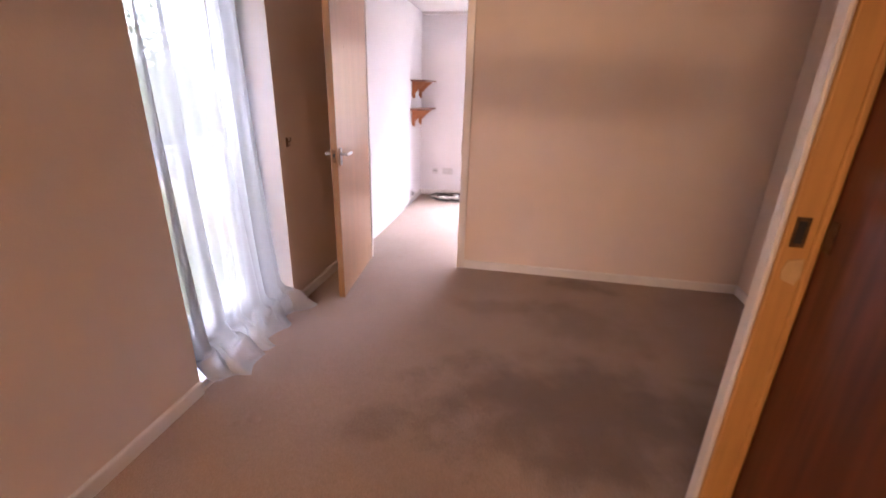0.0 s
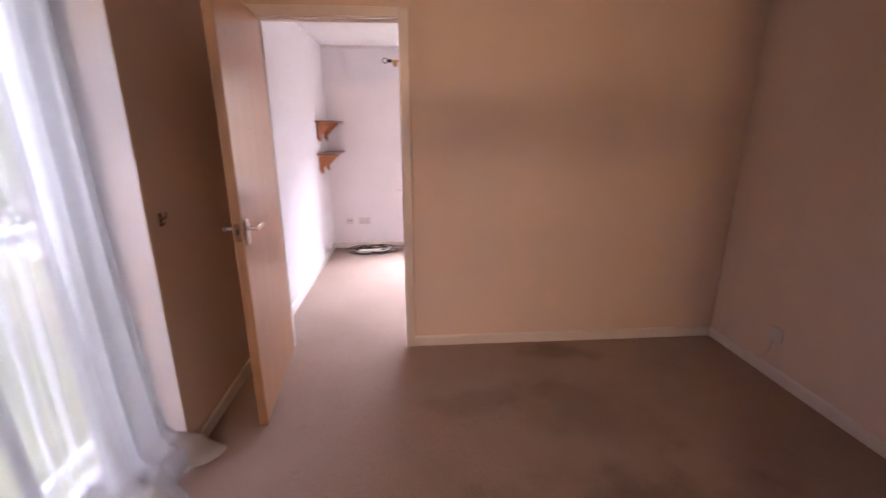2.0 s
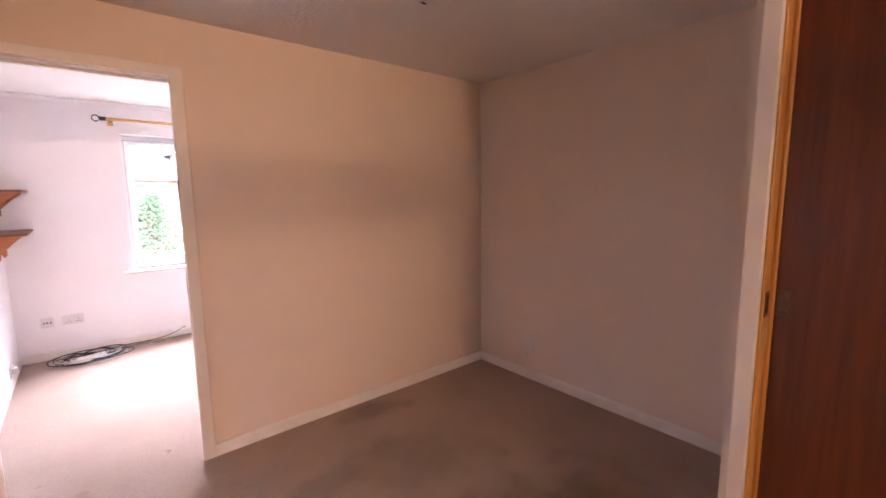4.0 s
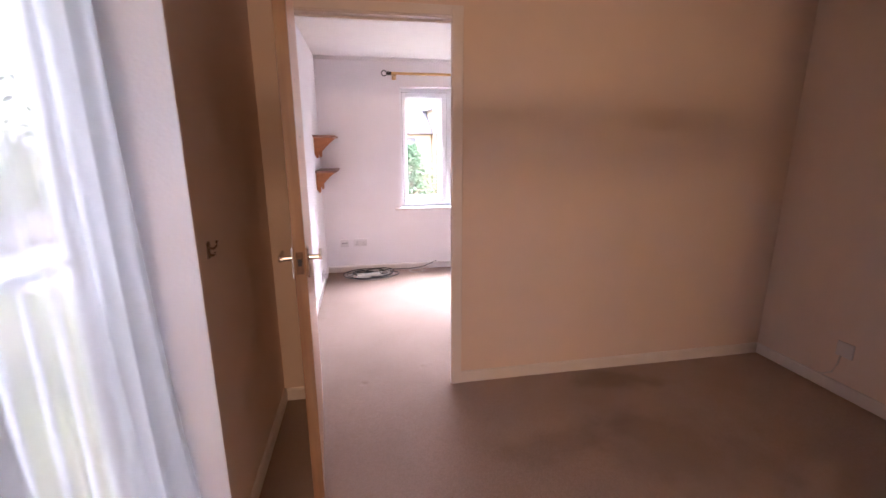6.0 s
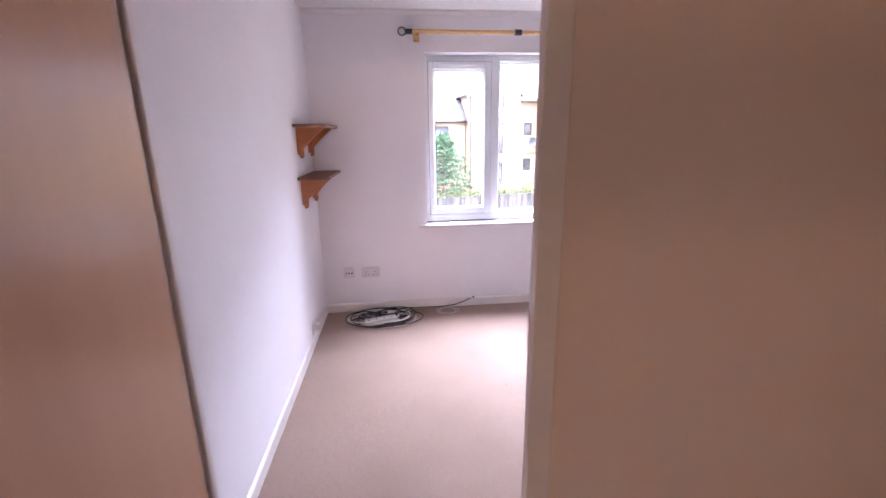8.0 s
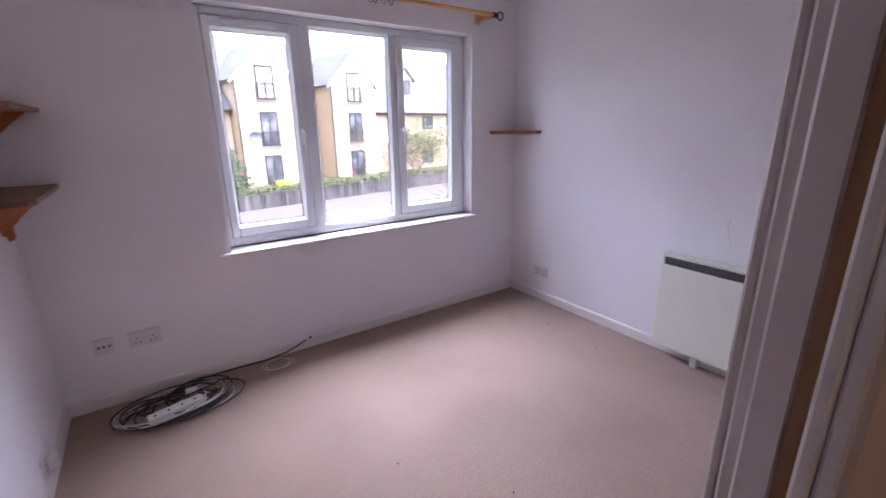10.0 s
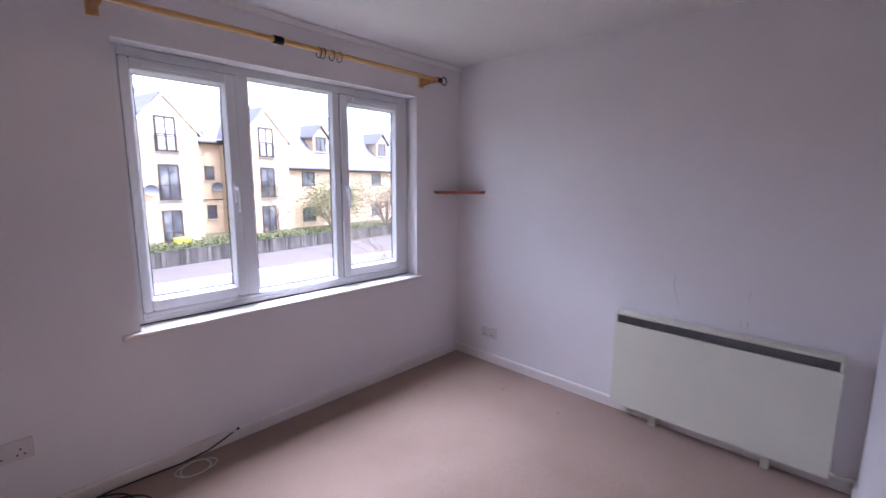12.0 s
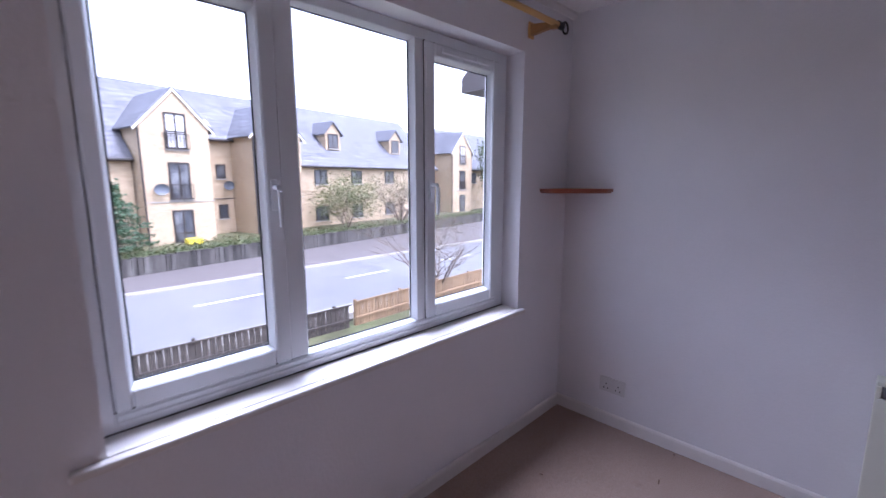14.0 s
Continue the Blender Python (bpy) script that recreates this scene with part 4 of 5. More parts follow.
part("flex", tubed([(-0.05, 0.002, 0.12), (-0.045, -0.02, 0.09), (-0.03, -0.05, 0.085), (-0.02, -0.07, 0.09)], 0.004, 6), CABLE_WHITE, heater, "white flex")


def scuff(pts, r):
    bm = tubed(pts, r, 6)
    return tagged(part("wall_mark", bm, SCUFF), "faint grey scuff on the white wall", "scuff", kind="structure")


scuff([(RIGHT, 0.90, 0.90), (RIGHT, 0.905, 0.85), (RIGHT, 0.89, 0.79), (RIGHT, 0.87, 0.74)], 0.0016)
scuff([(RIGHT, 0.55, 0.88), (RIGHT, 0.552, 0.82)], 0.0016)
scuff([(RIGHT, 0.575, 0.72), (RIGHT, 0.574, 0.675)], 0.002)
scuff([(RIGHT, 0.545, 0.72), (RIGHT, 0.548, 0.68)], 0.002)


for i, (x, y, a, ln) in enumerate(((1.843, 1.831, 15, 0.035), (2.109, 1.846, 20, 0.02), (1.825, 1.405, 75, 0.022), (1.5, 2.25, 110, 0.018), (0.6, 0.9, 60, 0.012), (0.3, 1.3, 150, 0.014))):
    fl = part("carpet_fleck", boxed(-ln / 2, ln / 2, -0.003, 0.003, 0.0, 0.003, bevel=0.001), BRONZE)
    fl.matrix_world = pose(x, y, 0.0005, 0, 0, a)
    tagged(fl, "small dark fleck of debris on the carpet", "debris", group="flecks on the carpet")
cornice = bmesh.new()
prism(cornice, [(LEFT_B + 0.002, FAR - 0.0005, CEIL - 0.03), (LEFT_B + 0.002, FAR - 0.012, CEIL - 0.028), (LEFT_B + 0.002, FAR - 0.028, CEIL - 0.012), (LEFT_B + 0.002, FAR - 0.03, CEIL - 0.0005), (LEFT_B + 0.002, FAR - 0.0005, CEIL - 0.0005)], (RIGHT - LEFT_B - 0.004, 0, 0))
tagged(part("trim", cornice, PAINT_CEIL), "slim white cornice over the window wall", "cornice", kind="structure")


# ---- extension lead heap ----
lead = thing("extension_lead", "white extension block in a heap of black and white cable", "extension lead", at=pose(-0.43, 2.30, 0))
blk = part("socket_block", boxed(-0.125, 0.125, -0.029, 0.029, 0.004, 0.042, bevel=0.006, seg=2), CABLE_WHITE, lead, "white four-way socket block")
blk.matrix_local = pose(-0.02, -0.06, 0.012, 3, 0, 14)
for k in range(4):
    part("pin_hole", boxed(-0.1 + k * 0.06, -0.09 + k * 0.06, -0.01, 0.004, 0.0422, 0.0428), DARK_HOLE, blk)
part("plug", boxed(0.03, 0.085, 0.03, 0.075, 0.03, 0.062, bevel=0.008, seg=2), PLASTIC, lead, "white plug")
rnd = random.Random(4)


def coil(rx, ry, turns, phase, lift, wob):
    pts = []
    n = int(turns * 40)
    for i in range(n + 1):
        a = phase + i * math.tau / 40
        g = 1 + wob * math.sin(a * 0.37 + phase * 3) + 0.03 * math.sin(a * 2.3 + phase)
        pts.append((rx * g * math.cos(a), max(-0.19, min(0.225, ry * g * math.sin(a) + 0.01)), 0.006 + lift * (0.5 + 0.5 * math.sin(a * 0.81 + phase)) ))
    return pts


for rx, ry, turns, ph, lift, wob, dx, dy in ((0.21, 0.12, 2.4, 0.3, 0.045, 0.26, -0.03, -0.01), (0.15, 0.10, 2.3, 2.1, 0.05, 0.32, 0.07, 0.03), (0.25, 0.15, 1.3, 4.0, 0.03, 0.18, 0.02, -0.01), (0.11, 0.075, 1.6, 1.2, 0.06, 0.3, -0.12, -0.03), (0.17, 0.06, 1.4, 3.3, 0.05, 0.35, 0.05, 0.06)):
    part("black_cable", tubed([(x + dx, max(-0.19, min(0.225, y + dy)), z) for x, y, z in coil(rx, ry, turns, ph, lift, wob)], 0.0042, 6), CABLE_BLACK, lead, "black cable", smooth=True)
for rx, ry, turns, ph, lift, wob, dx, dy in ((0.28, 0.165, 1.4, 1.0, 0.03, 0.12, 0.0, 0.0), (0.20, 0.12, 2.2, 5.2, 0.05, 0.24, -0.05, -0.02), (0.14, 0.11, 1.3, 2.6, 0.045, 0.3, 0.10, 0.02)):
    part("white_cable", tubed([(x + dx, max(-0.19, min(0.225, y + dy)), z) for x, y, z in coil(rx, ry, turns, ph, lift, wob)], 0.004, 6), CABLE_WHITE, lead, "off-white cable", smooth=True)
tail = [(0.05, 0.20, 0.012), (0.2, 0.222, 0.012), (0.35, 0.222, 0.010), (0.48, 0.21, 0.012), (0.60, 0.20, 0.03), (0.68, 0.195, 0.06), (0.725, 0.19, 0.082)]
part("cable_tail", tubed(tail, 0.0042, 6), CABLE_BLACK, lead, "black cable end against the skirting", smooth=True)
part("cable_tip", tubed([tail[-1], (0.745, 0.188, 0.09)], 0.0065, 8), CABLE_WHITE, lead, "white plug collar")
part("cable_plug", tubed([(0.745, 0.188, 0.09), (0.757, 0.186, 0.096)], 0.007, 8), CABLE_BLACK, lead)
loose = [(0.52 + (0.062 + 0.0025 * a) * math.cos(a) * (1 + 0.1 * math.sin(1.7 * a)), 0.135 + 0.05 * math.sin(a), 0.006 + 0.006 * math.sin(a)) for a in np.linspace(0.2, 13.2, 72)]
part("white_cable", tubed(loose, 0.0035, 6), CABLE_WHITE, lead, "small loop of white cable", smooth=True)


# ---- railing outside the french window ----
rail = thing("balcony_railing", "white metal juliet balcony railing outside the french window", "railing")
RX = LEFT - 0.37
for z in (0.12, 1.06):
    part("rail", boxed(RX - 0.02, RX + 0.02, FD0 - 0.12, FD1 + 0.12, z - 0.018, z + 0.018, bevel=0.004), UPVC, rail)
bar_mesh = mesh_of("bar", boxed(-0.007, 0.007, -0.007, 0.007, 0.138, 1.042), UPVC)
for i in range(11):
    b = new("bar", bar_mesh)
    b.location = (RX, FD0 - 0.08 + i * (FD1 - FD0 + 0.16) / 10, 0)
    b.parent = rail
for y in (FD0 - 0.12, FD1 + 0.12):
    part("fixing", boxed(RX + 0.0205, LEFT - 0.301, y - 0.015, y + 0.015, 1.045, 1.075), UPVC, rail)

# ---- street, seen from the first floor ----
GROUND = -2.83
tagged(part("ground", boxed(-1500, 1500, -1500, 1500, GROUND - 1.0, GROUND - 0.10), EARTH), "grass and earth reaching to the horizon", "ground", kind="structure")
tagged(part("wall_lower_storey", boxed(LEFT - 0.3, RIGHT + 0.25, LOBBY - 0.2, FAR + 0.28, GROUND - 0.05, -0.351), BUFF_BRICK), "plain brick storey below the flat", "wall", kind="structure")
tagged(part("road", boxed(-160, 260, 13.3, 20.0, GROUND - 0.0995, GROUND), ASPHALT), "worn grey asphalt road", "road", kind="structure")
tagged(part("pavement", boxed(-160, 260, 20.16, 34, GROUND - 0.0995, GROUND + 0.10), PAVING), "damp far-side pavement", "pavement", kind="structure")
tagged(part("pavement", boxed(-160, 260, 12.4, 13.14, GROUND - 0.0995, GROUND + 0.10), KERB), "narrow near-side pavement", "pavement", kind="structure")
kerb_mesh = mesh_of("kerb_stone", boxed(0.004, 0.906, 0, 0.148, GROUND - 0.0995, GROUND + 0.104, bevel=0.012), KERB)
kerbs = thing("kerb", "pale concrete kerb stones along the road", "kerb", kind="structure")
for y in (20.006, 13.146):
    for i in range(60):
        k = new("kerb_stone", kerb_mesh)
        k.location = (-12 + i * 0.91, y, 0)
        k.parent = kerbs
lines = thing("road_marking", "broken white centre line on the road", "road marking", kind="structure")
dash_mesh = mesh_of("dash", boxed(0, 2.3, -0.06, 0.06, GROUND + 0.004, GROUND + 0.007), WHITE_LINE)
for i in range(-6, 16):
    d = new("dash", dash_mesh)
    d.location = (3.75 + i * 5.85, 16.95, 0)
    d.parent = lines
for y in (13.45,):
    part("edge_line", boxed(-60, 90, y - 0.05, y + 0.05, GROUND + 0.004, GROUND + 0.007), WHITE_LINE, lines)

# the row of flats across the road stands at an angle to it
# placed and scaled 1.1 about the last viewpoint to fit the camera's view
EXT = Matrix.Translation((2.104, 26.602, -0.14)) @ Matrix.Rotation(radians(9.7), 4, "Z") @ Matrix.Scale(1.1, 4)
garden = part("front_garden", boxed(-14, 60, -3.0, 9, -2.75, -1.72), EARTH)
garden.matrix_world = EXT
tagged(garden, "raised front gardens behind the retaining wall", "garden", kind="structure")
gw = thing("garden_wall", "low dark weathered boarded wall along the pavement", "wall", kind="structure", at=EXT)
board_mesh = mesh_of("wall_board", boxed(0.004, 0.196, -3.14, -3.001, -2.75, -1.64, bevel=0.006), OLD_WALL)
for i in range(195):
    p = new("wall_board", board_mesh)
    p.location = (-9 + i * 0.2, 0.02 * math.sin(i * 5.1), 0.02 * math.sin(i * 2.3) + 0.012 * math.sin(i * 7.9))
    p.parent = gw


def window_unit(parent, u, v, z0, z1, w, style="plain", pane_mat=None, mid=None):
    """A dark-framed window on a wall face at depth v."""
    bm = bmesh.new()
    t = 0.085
    frame_bars(bm, u, u + w, z0, z1, v - 0.05, v + 0.02, t, t, t, t, 0.0)
    if style != "small":
        box(bm, u + w / 2 - 0.035, u + w / 2 + 0.035, v - 0.045, v + 0.015, z0 + t, z1 - t)
    if mid:
        box(bm, u + t, u + w / 2 - 0.036, v - 0.044, v + 0.014, mid - 0.03, mid + 0.03)
        box(bm, u + w / 2 + 0.036, u + w - t, v - 0.044, v + 0.014, mid - 0.03, mid + 0.03)
    win = part("window", bm, DARK_FRAME, parent)
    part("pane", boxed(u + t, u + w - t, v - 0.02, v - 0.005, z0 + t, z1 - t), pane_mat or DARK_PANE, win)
    part("sill", boxed(u - 0.05, u + w + 0.05, v - 0.09, v + 0.01, z0 - 0.07, z0 - 0.001), KERB, win)
    if style == "balcony":
        bm = bmesh.new()
        for z in (z0 + 0.02, z0 + 0.72):
            box(bm, u - 0.08, u + w + 0.08, v - 0.15, v - 0.11, z - 0.02, z + 0.02)
        for i in range(9):
            x = u - 0.07 + i * (w + 0.14) / 8
            box(bm, x - 0.014, x + 0.014, v - 0.138, v - 0.122, z0 + 0.041, z0 + 0.699)
        for x in (u - 0.07, u + w + 0.07):
            box(bm, x - 0.012, x + 0.012, v - 0.109, v + 0.0, z0 + 0.70, z0 + 0.74)
        part("balcony", bm, DARK_FRAME, win)
    return win


def roof_slab(parent, pts, thick=0.08):
    bm = bmesh.new()
    a, b, c = (Vector(p) for p in pts[:3])
    n = (b - a).cross(c - a).normalized()
    if n.z < 0:
        n = -n
    prism(bm, pts, n * thick)
    return part("roof", bm, SLATE, parent)


def gable_bay(parent, u0, u1, base, eave, top, back, balconies=True):
    c = (u0 + u1) / 2
    bm = bmesh.new()
    prism(bm, [(u0, 0, base), (u1, 0, base), (u1, 0, eave), (c, 0, top), (u0, 0, eave)], (0, back, 0))
    part("wall", bm, BUFF_BRICK, parent)
    o = 0.28
    k = (top - eave) / (c - u0)
    roof_slab(parent, [(u0 - o, -0.07, eave - o * k + 0.02), (c, -0.07, top + 0.02), (c, back + 0.2, top + 0.02), (u0 - o, back + 0.2, eave - o * k + 0.02)])
    roof_slab(parent, [(u1 + o, -0.07, eave - o * k + 0.02), (c, -0.07, top + 0.02), (c, back + 0.2, top + 0.02), (u1 + o, back + 0.2, eave - o * k + 0.02)])
    for p, q in ((u0 - o, c), (u1 + o, c)):
        bm = bmesh.new()
        prism(bm, [(p, -0.09, eave - o * k - 0.10), (p, -0.09, eave - o * k + 0.02), (q, -0.09, top + 0.02), (q, -0.09, top - 0.10)], (0, 0.03, 0))
        part("verge_board", bm, FASCIA, parent, "pale painted verge board")
    part("string_course", boxed(u0 - 0.02, u1 + 0.02, -0.03, -0.001, 0.29, 0.34), KERB, parent)
    w = c - 0.48
    window_unit(parent, w, 0, 2.78, 4.46, 0.96, "balcony", NET_PANE, mid=3.6)
    window_unit(parent, w, 0, 0.42, 2.18, 0.96, "balcony", None)
    window_unit(parent, w, 0, -1.70, -0.09, 0.95, "plain", None, mid=-1.2)
    part("downpipe", tubed([(u0 - 0.06, -0.05, base), (u0 - 0.06, -0.05, eave - 0.3)], 0.045, 8), DARK_FRAME, parent)


def main_roof(parent, u0, u1, v_eave, z_eave, v_ridge=5.2, z_ridge=6.5, back=10.4):
    roof_slab(parent, [(u0, v_eave, z_eave), (u1, v_eave, z_eave), (u1, v_ridge, z_ridge), (u0, v_ridge, z_ridge)])
    roof_slab(parent, [(u0, back, z_eave), (u1, back, z_eave), (u1, v_ridge, z_ridge), (u0, v_ridge, z_ridge)])
    part("gutter", tubed([(u0, v_eave - 0.05, z_eave - 0.02), (u1, v_eave - 0.05, z_eave - 0.02)], 0.07, 8), DARK_FRAME, parent)


def dish(parent, u, v, z):
    bm = bmesh.new()
    rings_ = []
    for j, (r, d) in enumerate(((0.02, 0.10), (0.14, 0.085), (0.25, 0.05), (0.33, 0.0))):
        rings_.append([bm.verts.new((u + r * math.cos(a), v - 0.30 + d, z + r * 0.8 * math.sin(a))) for a in np.linspace(0, math.tau, 17)[:-1]])
    for r0, r1 in zip(rings_, rings_[1:]):
        for k in range(16):
            bm.faces.new((r0[k], r0[(k + 1) % 16], r1[(k + 1) % 16], r1[k]))
    bm.faces.new(rings_[0])
    d = part("satellite_dish", bm, DISH_GREY, parent, "grey satellite dish")
    part("dish_arm", tubed([(u, v - 0.2, z), (u, v, z - 0.15)], 0.03, 6), DISH_GREY, d)


BASE = -1.75
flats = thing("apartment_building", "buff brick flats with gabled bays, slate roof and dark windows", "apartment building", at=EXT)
part("wall", boxed(-10, 2.20, 1.0, 9.8, BASE, 2.3), BUFF_BRICK, flats)
part("wall", boxed(2.21, 10.88, 2.36, 9.8, BASE, 3.6), BUFF_BRICK, flats)
gable_bay(flats, 2.28, 5.32, BASE, 3.92, 5.56, 4.0)
gable_bay(flats, 7.72, 10.76, BASE, 3.92, 5.56, 4.0)
main_roof(flats, -10.2, 2.2, 0.7, 2.28)
main_roof(flats, 2.2, 10.8, 2.05, 3.55)
window_unit(flats, 6.75, 2.36, 1.42, 2.22, 0.55, "small")
window_unit(flats, 6.75, 2.36, -0.86, -0.05, 0.55, "small")
window_unit(flats, 0.2, 1.0, 0.9, 2.0, 1.0)
window_unit(flats, 0.2, 1.0, -1.2, -0.2, 1.0)
window_unit(flats, -3.2, 1.0, 0.9, 2.0, 1.2)
window_unit(flats, -3.2, 1.0, -1.2, -0.2, 1.2)
dish(flats, 2.85, 0, 0.92)
dish(flats, 7.3, 2.36, 1.02)
rl = part("rooflight", boxed(-0.32, 0.32, -0.45, 0.45, 0.0, 0.07), DARK_FRAME, flats)
rl.matrix_local = pose(6.55, 2.85, 4.42, 43, 0, 0)
part("pane", boxed(-0.25, 0.25, -0.38, 0.38, 0.071, 0.08), NET_PANE, rl)
part("gas_pipe", tubed([(5.36, 2.3, 0.28), (7.7, 2.3, 0.28)], 0.03, 6), DARK_FRAME, flats)

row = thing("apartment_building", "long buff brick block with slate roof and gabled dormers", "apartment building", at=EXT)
part("wall", boxed(10.9, 25.5, 0.9, 9.8, BASE, 2.2), BUFF_BRICK, row)
main_roof(row, 10.83, 25.7, 0.6, 2.2)
for u in (12.4, 15.6, 19.1, 22.6):
    window_unit(row, u, 0.9, 1.05, 2.0, 1.05)
    window_unit(row, u, 0.9, -1.35, -0.4, 1.05)
for u in (14.3, 20.8):
    bm = bmesh.new()
    prism(bm, [(u - 0.15, 1.75, 3.3), (u + 1.15, 1.75, 3.3), (u + 1.15, 1.75, 4.55), (u + 0.5, 1.75, 5.25), (u - 0.15, 1.75, 4.55)], (0, 2.2, 0))
    dm = part("dormer", bm, BUFF_BRICK, row)
    window_unit(row, u + 0.05, 1.75, 3.5, 4.5, 0.9)
    for sgn in (-1, 1):
        bm = bmesh.new()
        prism(bm, [(u + 0.5, 1.6, 5.27), (u + 0.5 + sgn * 0.85, 1.6, 4.38), (u + 0.5 + sgn * 0.85, 4.0, 4.38), (u + 0.5, 4.0, 5.27)], (0, 0, 0.09))
        part("dormer_roof", bm, SLATE, dm)
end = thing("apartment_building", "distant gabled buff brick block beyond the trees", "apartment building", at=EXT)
gable_bay(end, 27.2, 30.6, BASE, 3.92, 5.7, 5.0)
part("wall", boxed(30.7, 44, 1.0, 9.8, BASE, 2.3), BUFF_BRICK, end)
main_roof(end, 30.65, 44.2, 0.7, 2.28)
for u in (32, 35.5, 39):
    window_unit(end, u, 1.0, 0.95, 2.0, 1.1)
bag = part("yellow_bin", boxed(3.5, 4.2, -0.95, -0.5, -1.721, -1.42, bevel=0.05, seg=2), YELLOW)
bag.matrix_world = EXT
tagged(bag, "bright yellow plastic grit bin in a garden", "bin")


# ---- neighbouring wing: only the corner of its eaves shows ----
wing = thing("neighbouring_wing", "brick wing of the same block with dark eaves", "building wing")
part("wall", boxed(5.75, 11, 2.9, 5.6, GROUND - 0.05, 2.7), BUFF_BRICK, wing)
bm = bmesh.new()
prism(bm, [(5.0, 2.84, 2.72), (5.0, 6.0, 2.72), (5.0, 6.0, 2.93), (5.0, 4.4, 4.3), (5.0, 2.84, 2.93)], (6.2, 0, 0))
part("eaves", bm, DARK_FRAME, wing, "dark bargeboard and eaves")


# ---- fence along the near side ----
def fence(name, label, p0, p1, top, mat, boards, wide):
    a, b = Vector(p0), Vector(p1)
    d = b - a
    at = Matrix.Translation((*a, GROUND - 0.12)) @ Matrix.Rotation(math.atan2(d.y, d.x), 4, "Z")
    t = thing(name, label, "fence", at=at)
    n = int(d.length / wide)
    H = top - GROUND + 0.12
    if boards:
        bmm = mesh_of("board", boxed(0.002, wide - 0.012, -0.01, 0.01, 0.0, H - 0.05, bevel=0.003), mat)
        for i in range(n):
            o = new("board", bmm)
            o.location = (i * wide, 0.006 * (i % 2), 0.01 * math.sin(i * 1.7))
            o.parent = t
    post = mesh_of("post", boxed(-0.04, 0.04, 0.02, 0.10, -0.01, H + 0.03, bevel=0.006), mat)
    for i in range(int(d.length / 1.8) + 1):
        o = new("post", post)
        o.location = (i * 1.8, 0, 0)
        o.parent = t
    for z in ((H - 0.05, H - 0.005), (H * 0.3, H * 0.3 + 0.07)):
        part("rail", boxed(-0.03, d.length, -0.045, -0.012, z[0], z[1], bevel=0.004), mat, t)
    return t


fence("fence", "dark weathered low rail fence above the pavement", (-3.0, 11.9), (6.55, 11.75), -2.22, FENCE_DARK, True, 0.15)
fence("fence", "newer yellow-brown close-board fence above the pavement", (6.7, 11.75), (15.5, 12.25), -2.16, FENCE_WOOD, True, 0.12)


# ---- trees and shrubs ----
def leaf_mesh(name, centers, size, rnd, mat, flat=0.0):
    verts, faces = [], []
    for c in centers:
        a, b, g = rnd.uniform(0, math.tau), rnd.uniform(-1.2, 1.2) * (1 - flat), rnd.uniform(0.6, 1.3) * size
        e = Euler((b, rnd.uniform(-1, 1) * (1 - flat), a))
        q = [Vector((-0.5, 0, 0)), Vector((0, -0.28, 0.05)), Vector((0.55, 0, 0)), Vector((0, 0.28, 0.05))]
        k = len(verts)
        for p in q:
            p = p * g
            p.rotate(e)
            verts.append(tuple(Vector(c) + p))
        faces.append((k, k + 1, k + 2, k + 3))
    me = bpy.data.meshes.new(name)
    me.from_pydata(verts, [], faces)
    me.materials.append(mat)
    return me


def tree(name, label, base, height, spread, seed, leaf_mat, leaves, leaf_size, lean=0.0, levels=4, first=0.3, fluff=0.05, stems=1, thick=0.017):
    """A trunk that forks into limbs and twigs, with leaves scattered round the twigs."""
    rnd = random.Random(seed)
    t = thing(name, label, "tree", at=pose(*base))
    tr, tw = bmesh.new(), bmesh.new()
    tips = []

    def grow(p, d, length, r, level, bmx):
        n = 4
        pts, rad = [p], [r]
        for i in range(n):
            d = (d + Vector((rnd.uniform(-1, 1), rnd.uniform(-1, 1), rnd.uniform(-0.3, 0.6))) * 0.16).normalized()
            p = p + d * (length / n)
            pts.append(p)
            rad.append(r * (1 - 0.42 * (i + 1) / n))
            if level >= levels - 1:
                tips.append(p)
        tube(bmx, pts, rad, 6 if level < 2 else 4)
        if level < levels:
            for j in range(3 if level else 5):
                k = rnd.randint(2, n) if level else rnd.randint(2, n)
                side = Vector((rnd.uniform(-1, 1), rnd.uniform(-1, 1), rnd.uniform(-0.1, 0.7))).normalized()
                nd = (d * 0.55 + Vector((side.x * spread, side.y * spread, side.z * 0.6))).normalized()
                grow(pts[k], nd, length * rnd.uniform(0.55, 0.8), rad[k] * 0.62, level + 1, tw)

    for k in range(stems):
        a = k * math.tau / stems + 0.4
        out = 0.0 if stems == 1 else 0.55
        grow(Vector((0.1 * out * math.cos(a), 0.1 * out * math.sin(a), -0.05)), Vector((lean + out * math.cos(a), out * math.sin(a), 1)).normalized(),
             height * (first + 0.08) * rnd.uniform(0.85, 1.15), height * thick, 0 if stems == 1 else 1, tr)
    part("trunk", tr, BARK, t)
    part("branches", tw, BARK, t)
    if leaves:
        cs = []
        for i in range(leaves):
            c = rnd.choice(tips)
            cs.append(c + Vector((rnd.gauss(0, 1), rnd.gauss(0, 1), rnd.gauss(0, 1))) * height * fluff)
        ob = new("crown", leaf_mesh("crown", cs, leaf_size, rnd, leaf_mat))
        ob.parent = t
        tagged(ob, "", kind="stuff")
    return t


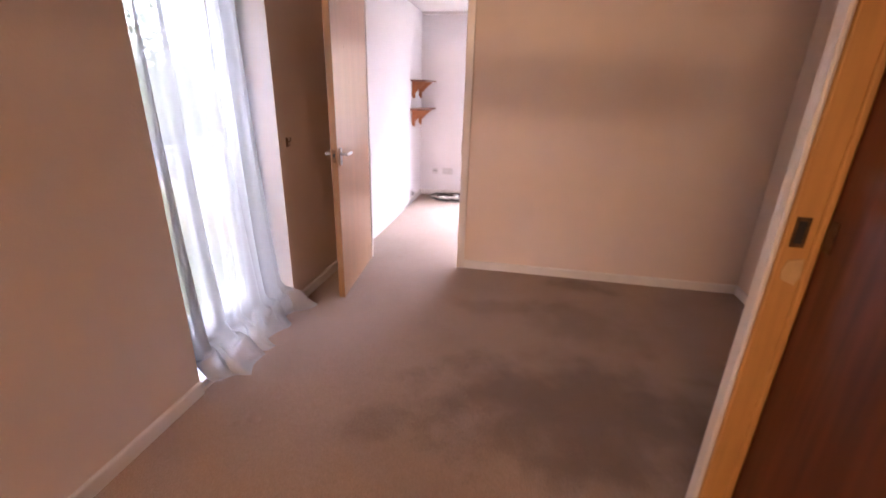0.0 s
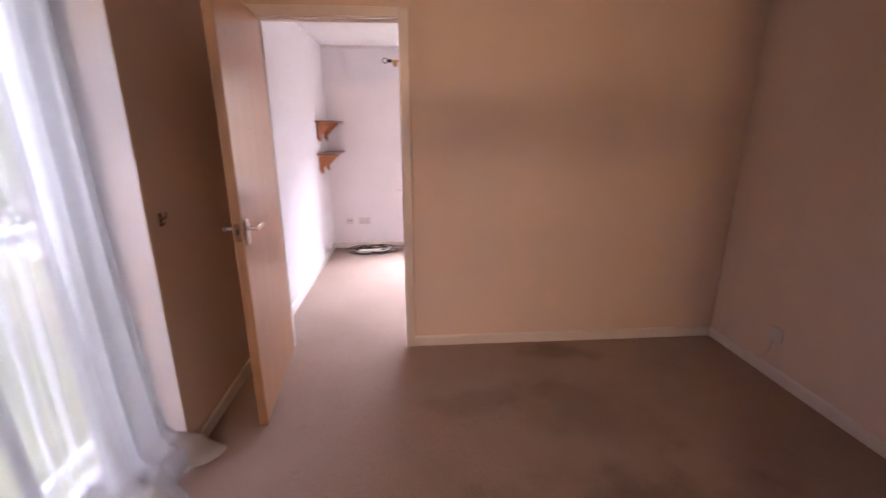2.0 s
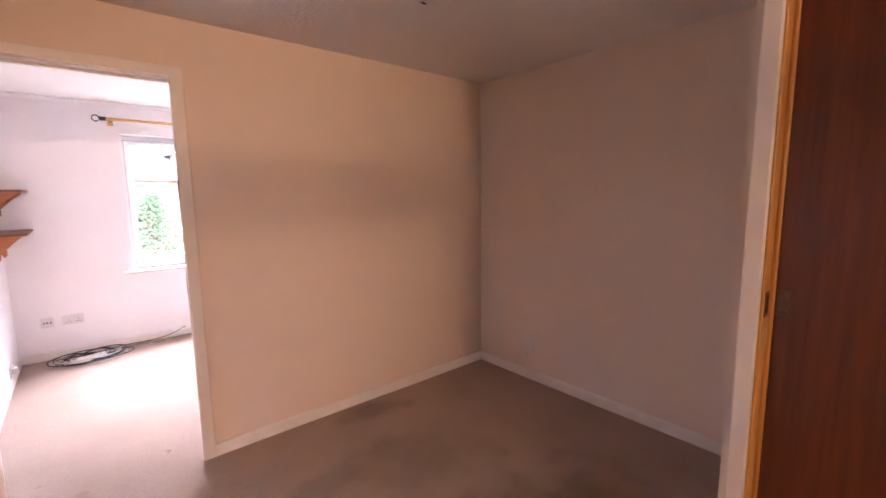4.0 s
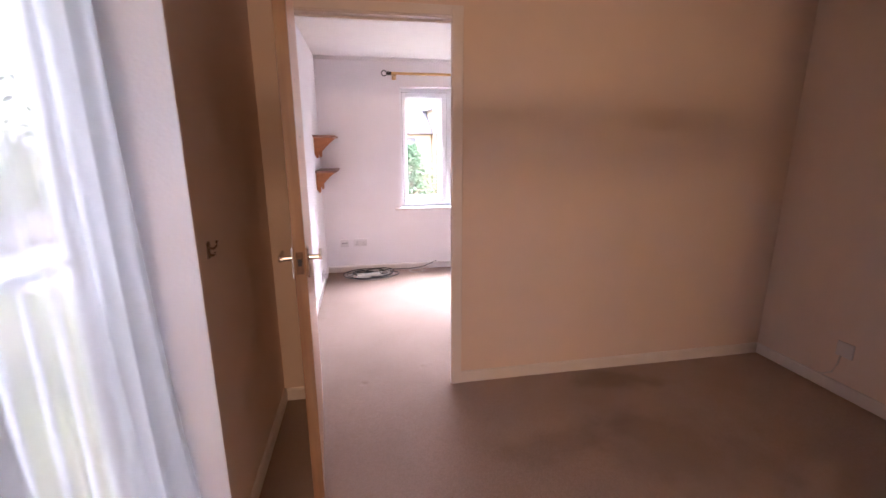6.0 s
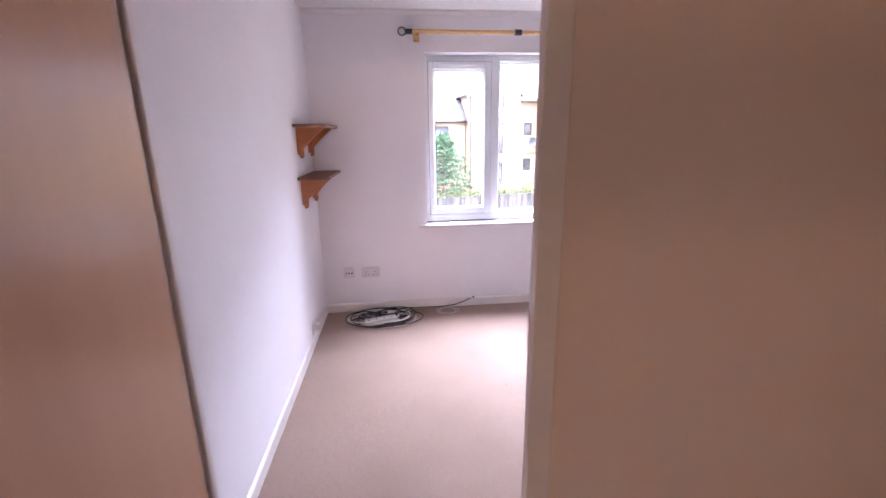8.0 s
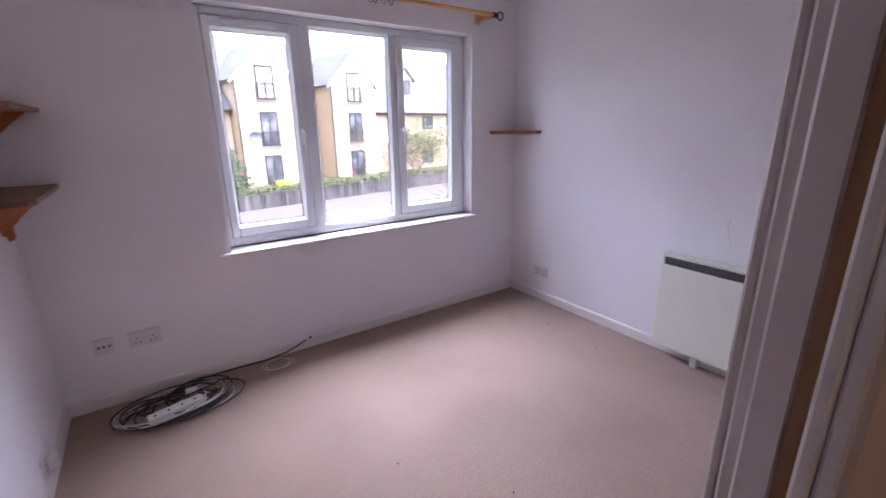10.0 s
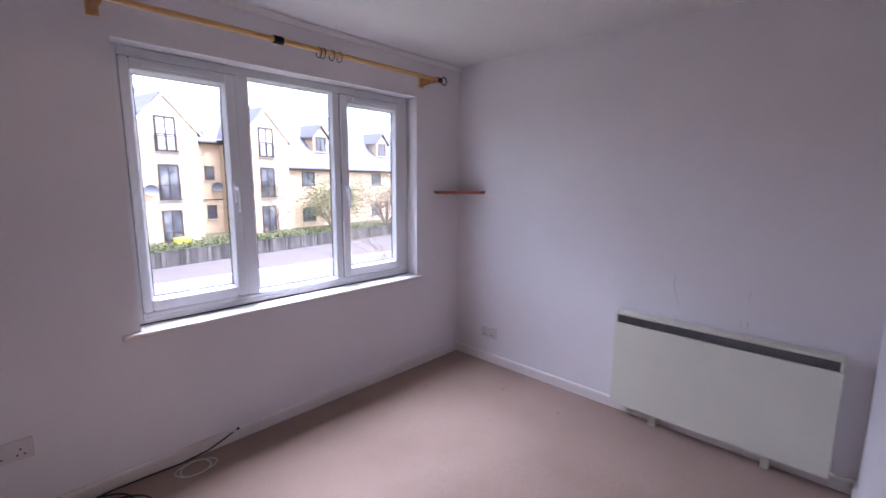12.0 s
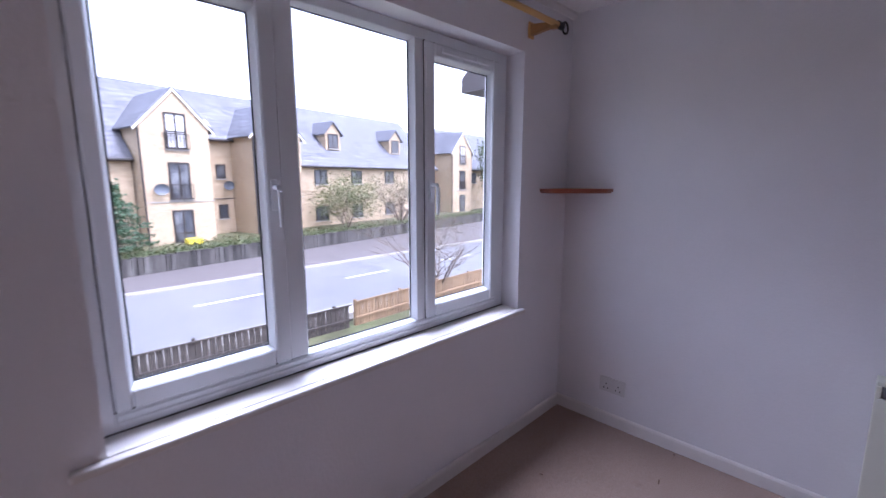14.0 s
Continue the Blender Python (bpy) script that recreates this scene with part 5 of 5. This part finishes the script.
def conifer(name, label, base, height, radius, seed):
    rnd = random.Random(seed)
    t = thing(name, label, "tree", at=pose(*base))
    part("trunk", tubed([(0, 0, -0.05), (0.03, 0, height * 0.5), (0, 0.02, height)], [height * 0.022, height * 0.014, 0.01], 8), BARK, t)
    cs = []
    bm = bmesh.new()
    for i in range(90):
        h = 0.08 + 0.9 * i / 90
        a = i * 2.4 + rnd.uniform(-0.3, 0.3)
        L = radius * (1 - h) ** 0.7 * rnd.uniform(0.75, 1.15)
        p0 = Vector((0, 0, h * height))
        p1 = p0 + Vector((math.cos(a) * L, math.sin(a) * L, 0.12 * L))
        p2 = p0 + Vector((math.cos(a) * L * 0.6, math.sin(a) * L * 0.6, 0.10 * L))
        tube(bm, [p0, p2, p1], [0.025, 0.018, 0.006], 4)
        for k in range(70):
            f = rnd.uniform(0.15, 1.0) ** 0.7
            c = p0.lerp(p1, f) + Vector((rnd.gauss(0, 1), rnd.gauss(0, 1), rnd.gauss(-0.35, 0.5))) * 0.10 * (1.25 - f) * radius
            cs.append(c)
    part("branches", bm, BARK, t)
    ob = new("crown", leaf_mesh("crown", cs, 0.16, rnd, LEAF_DARK))
    ob.parent = t
    tagged(ob, "", kind="stuff")
    return t


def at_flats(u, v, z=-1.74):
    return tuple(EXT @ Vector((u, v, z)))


conifer("conifer", "dark green conifer in a front garden", at_flats(0.15, -1.4), 3.7, 2.25, 3)
tree("bare_tree", "bare grey branching tree before the flats", at_flats(8.7, -1.7), 4.4, 0.75, 11, LEAF_PALE, 250, 0.08, levels=6, thick=0.016)
tree("evergreen_shrub", "large olive-green leafy shrub in a front garden", at_flats(13.0, -1.4), 6.2, 0.9, 21, LEAF_OLIVE, 5600, 0.13, first=0.22, fluff=0.085, stems=8, thick=0.008)
tree("roadside_tree", "small half-bare tree beside the road fence", (10.5, 12.33, GROUND - 0.1), 7.0, 1.0, 32, LEAF_PALE, 3400, 0.05, first=0.20, levels=6, stems=8, thick=0.0055)
tree("roadside_tree", "spreading half-bare shrub at the kerb across the road", at_flats(17.2, -2.3), 5.6, 1.3, 41, LEAF_PALE, 2600, 0.11, first=0.3, levels=5, stems=8, thick=0.014)
tree("far_tree", "tall green tree rising beyond the flats", at_flats(33, -2.2), 9.5, 0.9, 51, LEAF_MID, 5500, 0.30)
tree("far_tree", "tall green tree rising beyond the flats", at_flats(39, -1.0), 10.5, 0.9, 52, LEAF_MID, 5500, 0.32)
for i, (x, y, h, sd) in enumerate(((-6.2, -0.4, 7.5, 61), (-7.6, 2.6, 8.5, 62), (-9.0, -3.5, 9.0, 63))):
    tree("garden_tree", "leafy green tree outside the french window", (x, y, GROUND - 0.1), h, 0.95, sd, LEAF_MID, 9000, 0.14)
rnd = random.Random(8)
ivy = [EXT @ Vector((rnd.uniform(-8, 30), -3.05 + rnd.gauss(0, 0.16), -1.60 + abs(rnd.gauss(0, 0.10)))) for i in range(2900)]
tagged(new("ivy", leaf_mesh("ivy", ivy, 0.16, rnd, LEAF_MID)), "ivy and low planting along the garden wall", "ivy", kind="stuff")
bed = [EXT @ Vector((rnd.uniform(-4, 12), rnd.uniform(-2.8, -0.3), -1.70 + abs(rnd.gauss(0, 0.10)))) for i in range(3500)]
tagged(new("planting", leaf_mesh("planting", bed, 0.15, rnd, LEAF_PALE)), "scrubby garden planting", "plants", kind="stuff")
blooms = [EXT @ Vector((8.0 + rnd.gauss(0, 0.35), -1.1 + rnd.gauss(0, 0.3), -1.35 + rnd.gauss(0, 0.1))) for i in range(26)]
tagged(new("flowers", leaf_mesh("flowers", blooms, 0.13, rnd, material("red_petal", (0.40, 0.10, 0.09), 0.6))), "red flowers in a front garden", "flowers", kind="stuff")
